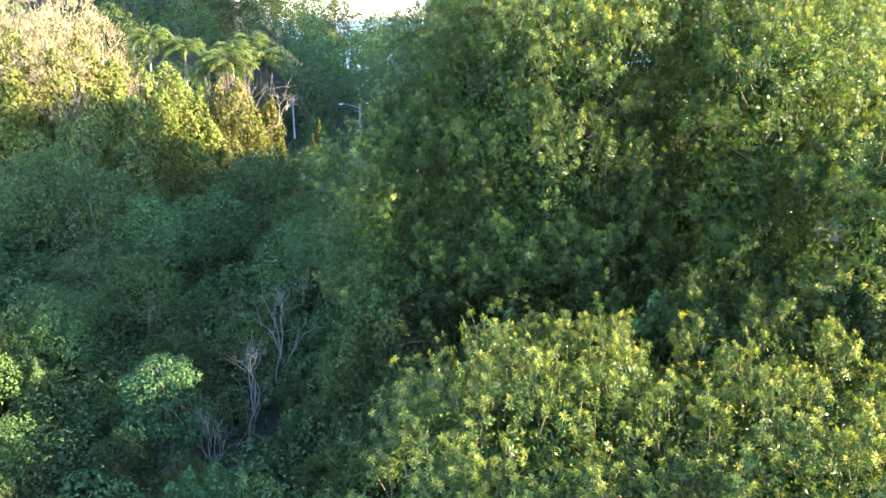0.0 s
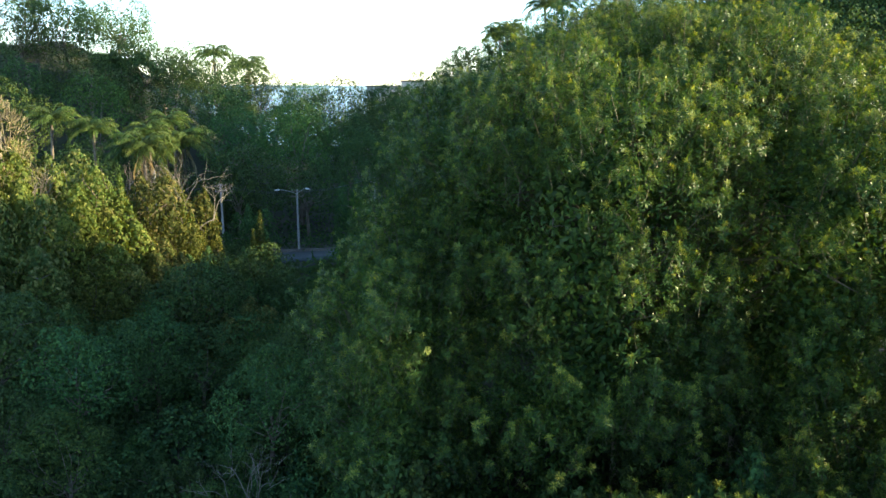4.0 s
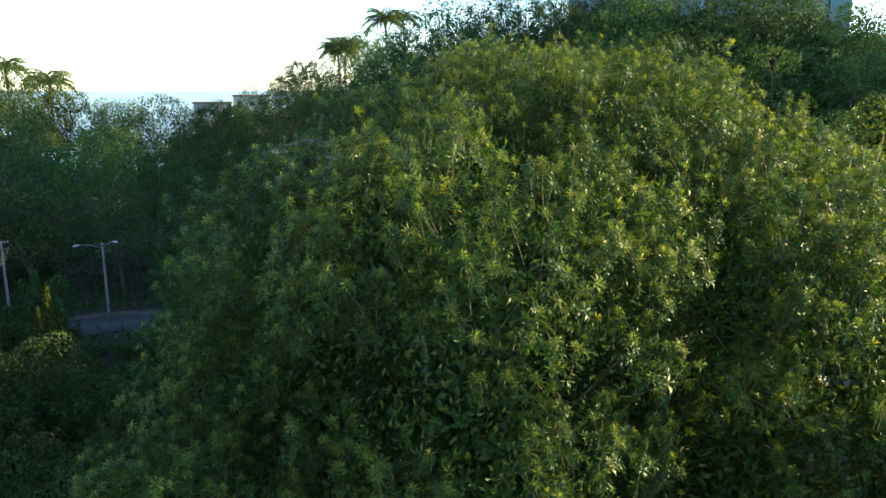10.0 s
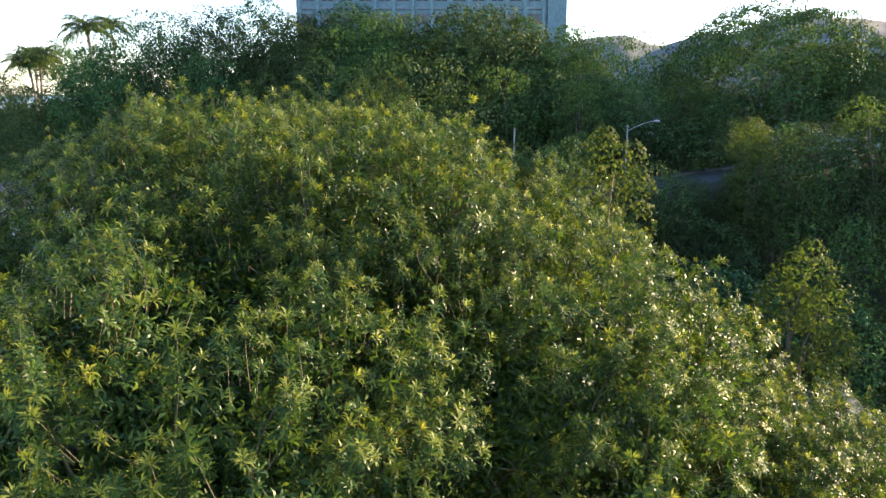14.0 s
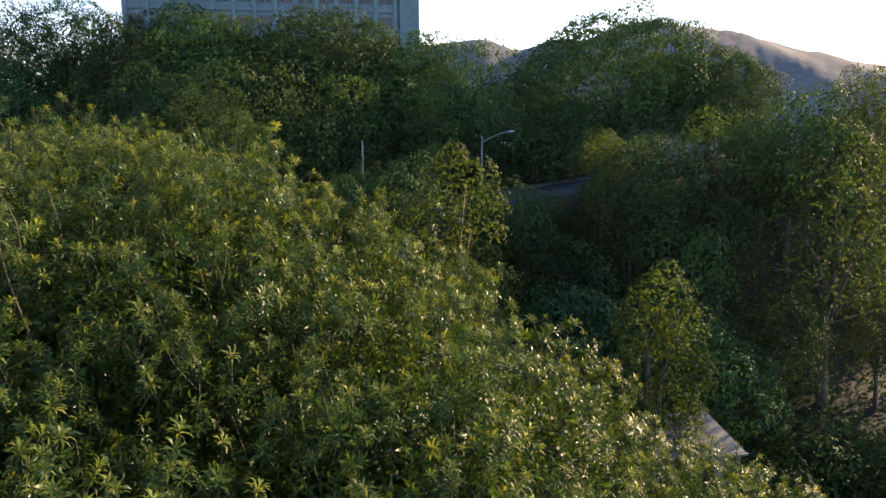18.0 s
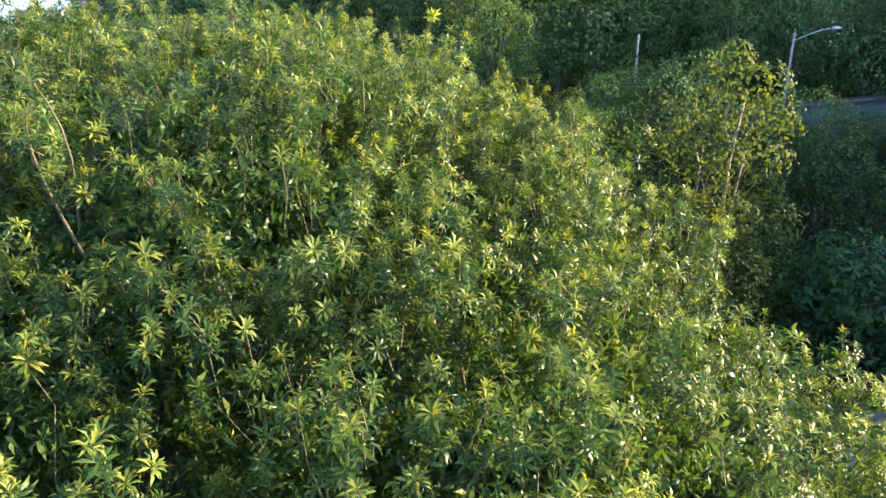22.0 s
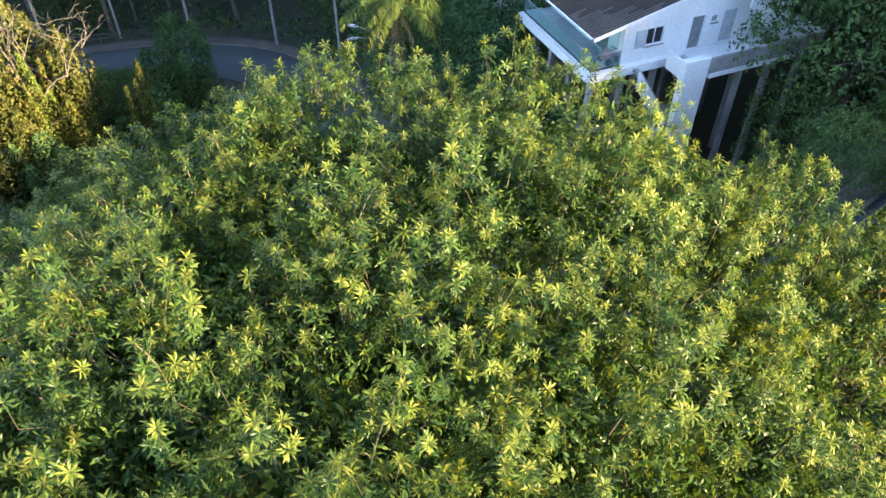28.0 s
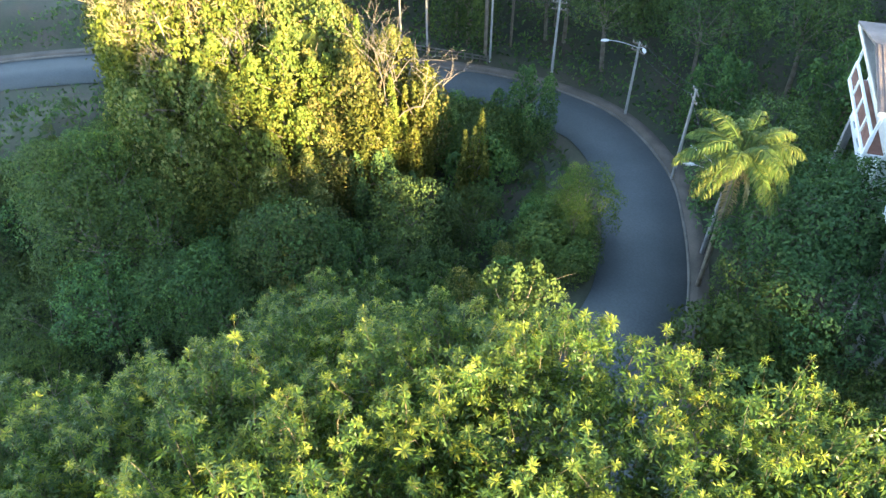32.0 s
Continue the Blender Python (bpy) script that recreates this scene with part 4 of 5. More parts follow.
def sea_house(x, y, z, turn, size, roof, wall, label):
    ob = holder("seaside_house", pose(x, y, z, 0, 0, turn), label, "house")
    w, d, h = size
    part("wall", box_bm((w, d, h), (0, 0, h / 2)), wall, ob)
    part("roof", box_bm((w + 0.8, d + 0.8, 0.35), (0, 0, h + 0.17), bevel=0.05), roof, ob)
    for i in range(3):
        part("window", box_bm((1.2, 0.1, 1.2), (-w / 2 + (i + 0.5) * w / 3, -d / 2 - 0.03, h - 2)), M_DARK, ob)


sea_house(26, 210, 10, -15, (9, 7, 10.6), M_ROOFPALE, M_CREAM, "pale flat-roofed house on the saddle above the sea")
sea_house(40, 229, 10, -15, (10, 7, 12), M_BRICK, M_CREAM, "house with a red-brown roof above the sea")


# ---- along the road ----
def lamp_arm(ob, h, az, out, label="curved lamp arm"):
    a = radians(az)
    t = np.linspace(0, 1, 7)
    pts = np.stack([out * t * math.cos(a), out * t * math.sin(a), h - 0.6 + 0.9 * np.sin(t * 1.4)], -1)
    arm = quick("lamp_arm", *tube_arrays(pts, np.full(7, 0.035), 6), M_METAL, ob, label, True)
    bm = bmesh.new()
    bmesh.ops.create_uvsphere(bm, u_segments=10, v_segments=6, radius=1.0)
    bmesh.ops.transform(bm, matrix=Matrix.LocRotScale(Vector(pts[-1]) + Vector((0.28 * math.cos(a), 0.28 * math.sin(a), 0)), Euler((0, 0, a)), (0.42, 0.17, 0.11)), verts=bm.verts)
    part("lamp_head", bm, M_LAMPHEAD, arm, "pale oval street lamp head")


def pole(x, y, z, h, label, arms=(), cross=0.0, bars=2, r=0.14):
    ob = holder("utility_pole", pose(x, y, z), label, "pole", "poles along the road")
    quick("shaft", *tube_arrays(np.array([(0, 0, -1.2), (0, 0, h * 0.5), (0, 0, h)]), [r * 1.15, r * 0.95, r * 0.75], 8), M_POLE, ob, smooth=True)
    for i in range(bars):
        cb = put(part("crossarm", box_bm((1.5, 0.09, 0.11), (0, 0, 0), bevel=0.01), M_BARK, ob), pose(0, 0, h - 0.25 - 0.7 * i, 0, 0, cross))
        for q in (-0.65, -0.25, 0.25, 0.65):
            part("insulator", box_bm((0.07, 0.07, 0.14), (q, 0, 0.12), bevel=0.02), M_CONC, cb)
    for az, out in arms:
        lamp_arm(ob, h, az, out)
    return ob


POLES = ((-15.2, 100.4, 0.7, 9.0), (-5.9, 99.0, 0.5, 8.4), (2.6, 90.2, 3.6, 8.0), (8.6, 81.0, 4.6, 7.6))
pole(*POLES[0], "pale concrete utility pole beside the road", cross=20)
pole(*POLES[1], "grey street lamp pole with two arms", ((-140, 3.0), (-55, 1.8)), cross=-10)
pole(*POLES[2], "grey utility pole beside the road bend", (), cross=-50)
pole(*POLES[3], "grey street lamp pole under the palms", ((165, 2.6), (205, 2.4)), cross=-60, bars=1)
pole(-31.2, 95.2, 0.4, 9.5, "pale slim pole behind the fence", cross=60, bars=1, r=0.11)
pole(-29.4, 97.5, 0.6, 12.0, "tall pale slim pole behind the fence", cross=60, bars=0, r=0.11)
pole(-22.8, 100.2, 0.6, 11.0, "tall pale slim pole behind the fence", cross=60, bars=0, r=0.11)
pole(50.3, 62, 16.4, 7.4, "grey utility pole beside the upper road", cross=40, bars=1, r=0.1)
pole(62.3, 57.3, 17.6, 6.1, "grey street lamp pole beside the upper road", ((-20, 3.4),), cross=40, bars=1, r=0.1)


def wire(a, b, sag):
    t = np.linspace(0, 1, 15)[:, None]
    p = np.array(a) + (np.array(b) - np.array(a)) * t - np.array([0, 0, 1]) * sag * 4 * t * (1 - t)
    return tube_arrays(p, np.full(15, 0.018), 3)


stretch = [(-31.2, 95.2, 0.4, 9.5), *POLES]
for a, b in zip(stretch, stretch[1:]):
    for off in (-0.5, 0.5):
        tagged(quick("power_line", *wire((a[0] + off * 0.5, a[1] + off, a[2] + a[3] - 0.2), (b[0] + off * 0.5, b[1] + off, b[2] + b[3] - 0.2), 0.5), M_IRON), "thin black cable strung between the poles", "cable", "cables along the road")


def rail_fence():
    """A low concrete rail fence along the outer edge of the bend."""
    ob = holder("rail_fence", pose(-33.2, 96.0, 0.55, 0, 0, 19), "low weathered concrete rail fence beside the road", "fence")
    for i in range(14):
        part("post", box_bm((0.14, 0.14, 0.85), (i * 0.85, 0, 0.4), bevel=0.015), M_KERB, ob)
    for z in (0.35, 0.75):
        part("rail", box_bm((11.4, 0.1, 0.12), (5.5, 0, z), bevel=0.015), M_KERB, ob)


rail_fence()


def long_shed():
    """The long low building beneath the great tree, roofed with large pale sheets."""
    ob = holder("long_shed", pose(32.0, 47.3, 8.0, 0, 0, -47), "long low building with a pale grey sheet roof", "building")
    for i in range(8):
        part("roof_sheet", slab_between((i * 2.7 + 0.05, 0, 0.25), (i * 2.7 + 2.62, 0, 0.25), (i * 2.7 + 2.62, -4.6, -0.2), (i * 2.7 + 0.05, -4.6, -0.2), 0.08), M_ROOFPALE, ob)
    part("ridge_board", box_bm((21.6, 0.12, 0.1), (10.8, 0.03, 0.2)), M_KERB, ob)
    part("wall", box_bm((21.2, 4.1, 7), (10.8, -2.3, -3.8)), M_CONC, ob)
    part("gutter", box_bm((21.6, 0.14, 0.12), (10.8, -4.68, -0.28)), M_METAL, ob)
    for i in range(40):
        part("roof_slat", box_bm((0.1, 3.4, 0.08), (2.0 + i * 0.42, -6.6, -1.6)), M_ROOF, ob)
    part("lower_roof", box_bm((18, 3.6, 0.1), (10.4, -6.6, -1.7)), M_ROOF, ob, "dark lean-to roof of narrow slats")
    part("lower_wall", box_bm((17, 3, 6), (10.4, -6.5, -4.8)), M_CONC, ob)
    low = holder("brown_roofed_shed", pose(26.0, 41.5, 6.6, 0, 0, -47), "small shed with a brown-grey sheet roof", "shed")
    for i in range(3):
        part("roof_sheet", slab_between((i * 1.4, 0, 0.2), (i * 1.4 + 1.36, 0, 0.2), (i * 1.4 + 1.36, -4, -0.1), (i * 1.4, -4, -0.1), 0.07), M_ROOFBROWN, low)
    part("wall", box_bm((4.0, 3.6, 6.4), (2.1, -2, -3.35)), M_CONC, low)


long_shed()

# ---- the great tree in the middle of the valley ----
def dome_lobes(rng, domes, lobe, base):
    """Lobes over the outer side of a group of domes (x, y, top, radius, depth), without those buried in a neighbour."""
    out = []
    for i, (cx, cy, top, rad, deep) in enumerate(domes):
        n = int(rad * (rad + deep) * 0.95 / lobe ** 1.5 * 2.0)
        zc = top - min(rad, deep) * 0.62
        for k in range(n):
            w = 1 - 1.75 * (k + 0.5) / n
            a = k * 2.39996 + i
            s = math.sqrt(max(0, 1 - min(1, abs(w)) ** 2.2)) if w > 0 else 1.0 + 0.25 * w
            r = lobe * rng.uniform(0.6, 1.4)
            z = zc + (top - zc - 0.7 * r) * w if w > 0 else zc + w / 0.75 * (deep - (top - zc))
            k2 = (rad - r * 0.7) * s * rng.uniform(0.84, 1.1)
            x, y = cx + k2 * math.cos(a), cy + k2 * math.sin(a)
            hidden = rng.random() < 0.12
            for j, (ex, ey, et, er, ed) in enumerate(domes):
                if j != i and math.hypot(x - ex, y - ey) < er * 0.72 and z < et - er * 0.28 - r * 0.3 and z > et - ed:
                    hidden = True
            if y > 47 and x > 5 and z < top - 9:
                hidden = True
            if not hidden:
                out.append((x - base[0], y - base[1], z + rng.uniform(-1.3, 0.8) - base[2], r, r * 0.9))
    return out


def shoots(rng, tips, turns, low):
    """Leafy shoots that stand out of the crown: whorl places and directions, those of the tips, and the stems."""
    where, aim, size, tip_at, tip_aim, stems = [], [], [], [], [], []
    for i in range(len(tips)):
        d = turns[i][:, 0] / np.linalg.norm(turns[i][:, 0]) * 0.75 + np.array([0, 0, 0.75])
        d /= np.linalg.norm(d)
        n = rng.uniform(0.45, 1.25) * (1.9 if rng.random() < 0.2 else 1.0) * low[i]
        bend = rng.normal(size=3) * 0.12 * n
        a, b = tips[i] - d * 0.55 * n, tips[i] + d * 0.5 * n
        mid = (a + b) / 2 + bend
        stems.append(tube_arrays(np.array([a - d * 0.3, mid, b]), [0.013, 0.01, 0.005], 3))
        for q in np.linspace(0.3, 0.86, max(2, int(n / 0.3))):
            c = (mid + (b - mid) * (2 * q - 1)) if q > 0.5 else a + (mid - a) * 2 * q
            j = rng.normal(size=3)
            where.append(c + j * 0.1)
            aim.append(d * 0.9 + j * 0.5)
            size.append(1.0)
        for _ in range(rng.integers(1, 3)):
            j = rng.normal(size=3) * [1, 1, 0.5]
            j /= np.linalg.norm(j)
            c = a + (b - a) * rng.uniform(0.3, 0.8) + j * rng.uniform(0.25, 0.5)
            where.append(c)
            aim.append(j + d * 0.8)
            size.append(0.85)
        tip_at.append(b)
        tip_aim.append(d + bend)
    return np.array(where), np.array(aim), np.array(size), np.array(tip_at), np.array(tip_aim), joined(stems)


def leaders(rng, domes, base):
    """Tall leafy boughs that stand out of the crown like spires, each with side shoots: whorls, tips and stems."""
    where, aim, size, tip_at, tip_aim, stems = [], [], [], [], [], []
    for x, y, top, rad, deep in domes:
        zc = top - min(rad, deep) * 0.62
        for _ in range(int(1.5 * rad * rad ** 0.5)):
            a, t = rng.uniform(0, 6.28), math.sqrt(rng.random()) * 0.98
            z = zc + (top - zc) * (1 - t ** 2.2) ** 0.5 - 0.9
            foot = np.array([x + t * rad * 0.92 * math.cos(a) - base[0], y + t * rad * 0.92 * math.sin(a) - base[1], z - base[2]])
            d = np.array([math.cos(a) * t * 0.55, math.sin(a) * t * 0.55, 1.0]) + rng.normal(size=3) * 0.14
            d /= np.linalg.norm(d)
            tall = rng.uniform(1.3, 2.5)
            pts = limb_points(foot - d * 0.8, foot + d * tall, rng, 0.05, 6)
            stems.append(tube_arrays(pts, np.linspace(0.035, 0.009, 6), 4))
            tip_at.append(pts[-1])
            tip_aim.append(d)
            for q in np.linspace(0.42, 0.93, rng.integers(7, 12)):
                c = pts[0] + (pts[-1] - pts[0]) * q
                j = rng.normal(size=3)
                where.append(c + j * 0.07)
                aim.append(d + j * 0.45)
                size.append(0.95)
            for k in range(rng.integers(5, 9)):
                q, b = rng.uniform(0.35, 0.8), k * 2.4 + rng.uniform(-0.4, 0.4)
                c = pts[0] + (pts[-1] - pts[0]) * q
                e = np.array([math.cos(b), math.sin(b), rng.uniform(0.6, 1.3)])
                e /= np.linalg.norm(e)
                n = rng.uniform(0.45, 0.9) * (1.25 - q * 0.6)
                tip = c + e * n
                stems.append(tube_arrays(np.array([c, (c + tip) / 2 + [0, 0, -0.05], tip]), [0.014, 0.01, 0.006], 3))
                tip_at.append(tip)
                tip_aim.append(e + [0, 0, 0.4])
                for r in (0.55, 0.8):
                    j = rng.normal(size=3)
                    where.append(c + e * n * r + j * 0.06)
                    aim.append(e + j * 0.45)
                    size.append(0.9)
    return np.array(where), np.array(aim), np.array(size), np.array(tip_at), np.array(tip_aim), joined(stems)


def great_tree(name, seed, domes, lobe, base, count, singles, label):
    rng = np.random.default_rng(seed)
    ob = holder(name, Matrix.Translation(base), label, "tree")
    lobes = dome_lobes(rng, domes, lobe, base)
    trunk, limbs = branches(rng, (0, 0, -1.5), [(x * 0.85, y * 0.85, z - 2.4, r, h) for x, y, z, r, h in lobes[::6] if z > 0.55 * max(b[2] for b in lobes)], 0.55, (0.5, 0.3, 0.22 * max(z for _x, _y, z, _r, _h in lobes)), 5, 1, 7, 0.5)
    quick("trunk", *trunk, M_BARK, ob, smooth=True)
    quick("branchwork", *limbs, M_BARK, ob, smooth=True)
    kinds = [rosette_piece(rng, n, l, w) for n, l, w in ((12, 0.26, 0.053), (11, 0.24, 0.05), (12, 0.28, 0.055), (11, 0.22, 0.048))]
    tufts = [rosette_piece(rng, n, l, w) for n, l, w in ((20, 0.27, 0.052), (18, 0.25, 0.05), (21, 0.29, 0.054), (19, 0.24, 0.048))]
    turns, tips = lobe_leaves(rng, lobes, count * 3, 0.3, 0.3, 0.35)
    out = turns[:, :, 0]
    n = lumps(tips, seed, 1.5)
    keep = (n > rng.uniform(0.12, 0.72, len(n))) & ((out[:, 2] > 0.15) | (out[:, 0] + out[:, 1] < 0.35) | (rng.random(len(n)) < 0.3))
    turns, tips, n = turns[keep][:count], tips[keep][:count], n[keep][:count]
    tips = tips + turns[:, :, 0] * ((n - 0.55) * 1.1)[:, None]
    crest = tips[:, 2].max()
    low = np.interp(tips[:, 2], [crest - 14, crest - 3], [0.8, 1.0]) * (0.6 + 0.7 * n)
    where, aim, size, tip_at, tip_aim, stems = shoots(rng, tips, turns, low)
    w2, a2, s2, t2, d2, stems2 = leaders(rng, domes, base)
    where, aim, size = np.concatenate([where, w2]), np.concatenate([aim, a2]), np.concatenate([size, s2])
    tip_at, tip_aim = np.concatenate([tip_at, t2]), np.concatenate([tip_aim, d2])
    tagged(quick("stem_work", *joined([stems, stems2]), M_TWIG, ob), "thin brown-green stems of the shoots", kind="stuff")
    turns = frames_along(aim, rng.uniform(0, 6.28, len(aim))) * (size * rng.uniform(0.75, 1.15, len(aim)))[:, None, None]
    which = rng.integers(0, 4, len(where))
    v, f = joined([spread(*kinds[k], turns[which == k], where[which == k]) for k in range(4)])
    tagged(quick("crown", v, f, M_LEAF, ob), "whorls of long narrow glossy leaves", kind="stuff")
    turns = frames_along(tip_aim, rng.uniform(0, 6.28, len(tip_aim))) * rng.uniform(0.66, 1.0, len(tip_aim))[:, None, None]
    which = rng.integers(0, 4, len(tip_at))
    # the topmost whorls in the open are pieces of their own
    order = np.argsort(-(tip_at[:, 2] - 0.25 * np.abs(tip_at[:, 1] + 4)))[:singles]
    shared = [None] * 4
    for i in order:
        k = which[i]
        if shared[k] is None:
            w = quick("leaf_whorl", *tufts[k], M_SHOOT, ob)
            shared[k] = w.data
        else:
            w = new("leaf_whorl", shared[k])
            w.parent = ob
        w.matrix_basis = Matrix([[*turns[i][r], tip_at[i][r]] for r in range(3)] + [[0, 0, 0, 1]])
    rest = np.setdiff1d(np.arange(len(tip_at)), order)
    v, f = joined([spread(*tufts[k], turns[rest][which[rest] == k], tip_at[rest][which[rest] == k]) for k in range(4)])
    tagged(quick("tip_foliage", v, f, M_SHOOT, ob), "lighter yellow-green whorls at the shoots' tips", kind="stuff")
    # the shaded inner leaves
    deep, inner = lobe_leaves(rng, [(x, y, z, r * 0.74, h * 0.74) for x, y, z, r, h in lobes], count * 15, 0.7, 0.2, 0.5, 170)
    v, f = spread(*blade_piece(0.29, 0.08, 0.2, 0.62), sized(deep, rng, 0.7, 1.2), inner)
    tagged(quick("inner_foliage", v, f, M_LEAF, ob), "shaded inner leaves of the crown", kind="stuff")
    # dense leaves further in, which close the crown
    ps, ds = [], []
    for x, y, top, rad, deep in domes:
        n = int(64 * rad * (rad + deep))
        a, w = rng.uniform(0, 6.28, n), rng.random(n)
        zc = top - min(rad, deep) * 0.62
        z = np.where(w > 0.45, zc + (top - zc - 1.6) * (w - 0.45) / 0.55, zc - (0.45 - w) / 0.45 * (deep - (top - zc)) * 0.95)
        s = np.where(w > 0.45, np.sqrt(np.clip(1 - ((w - 0.45) / 0.55) ** 2.2, 0, 1)), 1 - 0.3 * (0.45 - w) / 0.45)
        k = (rad - 1.5) * s * rng.uniform(0.75, 1.0, n)
        ps.append(np.stack([x + k * np.cos(a) - base[0], y + k * np.sin(a) - base[1], z - base[2]], -1))
        ds.append(np.stack([np.cos(a) * s, np.sin(a) * s, 0.5 * (w - 0.4)], -1))
    p, d = np.concatenate(ps), np.concatenate(ds)
    out = d + rng.normal(size=d.shape) * 0.45
    out /= np.linalg.norm(out, axis=1, keepdims=True)
    x = rng.normal(size=d.shape) + [0, 0, -0.6]
    x -= out * (x * out).sum(1, keepdims=True)
    x /= np.linalg.norm(x, axis=1, keepdims=True)
    v, f = spread(*blade_piece(0.33, 0.105, 0.2, 0.6), sized(np.stack([x, np.cross(out, x), out], -1), rng, 0.6, 1.2), p)
    keep = rng.random(len(p)) < 0.5
    inward = p[keep] - d[keep] * 2.6 - [0, 0, 1.2]
    big = spread(*blade_piece(0.5, 0.24, 0.2, 0.6), sized(np.stack([x, np.cross(out, x), out], -1)[keep], rng, 0.7, 1.2), inward)
    v, f = joined([(v, f), big])
    tagged(quick("core_foliage", v, f, M_LEAF, ob), "dense dark leaves deep inside the crown", kind="stuff")
    return ob


great_tree("broadleaf_tree", 11, ((11.4, 42.5, 26.4, 9.8, 20), (3.4, 35.5, 23.3, 7.0, 18), (14.6, 33, 22.4, 6.8, 17), (18.7, 27, 15.8, 5.2, 12), (12, 49.6, 26.1, 5.0, 15),
                                  (17.5, 50, 26.1, 4.7, 15), (-0.4, 40.6, 22.0, 4.6, 17), (-2.9, 41.6, 16.2, 3.9, 13), (-5.6, 36.4, 14, 3.6, 12), (18.8, 38.5, 23.9, 4.4, 16), (22.6, 32, 18.2, 3.4, 11), (22.3, 37, 20.8, 3.8, 13), (8.6, 49.2, 25.2, 3.2, 15),
                                  (22.3, 49.6, 24.0, 4.7, 15), (1.8, 45, 22.2, 3.8, 15), (18, 43.5, 25.4, 5.4, 16), (-1.2, 53.4, 17.2, 3.3, 13), (3.0, 49.4, 21.4, 3.4, 14), (23.6, 42.5, 21.6, 4.0, 15), (25, 46.4, 22.0, 3.2, 13), (26.6, 49.2, 22.2, 3.4, 12), (23, 27.3, 15.8, 4.6, 11), (26.4, 31, 15.4, 3.6, 11), (29.3, 26, 12.2, 3.3, 9), (29.3, 22.4, 11.4, 3.2, 9)),
           1.25, (11, 44, 2), 9000, 220, "huge spreading tree with whorls of glossy long leaves")
great_tree("broadleaf_tree", 12, ((0.6, 20, 7.2, 7.3, 9), (9, 16, 6.6, 7.3, 9), (15, 21, 6.6, 6.5, 8), (-3.8, 17, 5.6, 4.2, 7), (4, 25.5, 6.4, 5.0, 8), (12, 26, 7.4, 5.0, 9)),
           1.3, (5, 18, -1), 2600, 80, "lower broad tree with sunlit yellow-green whorls of leaves")

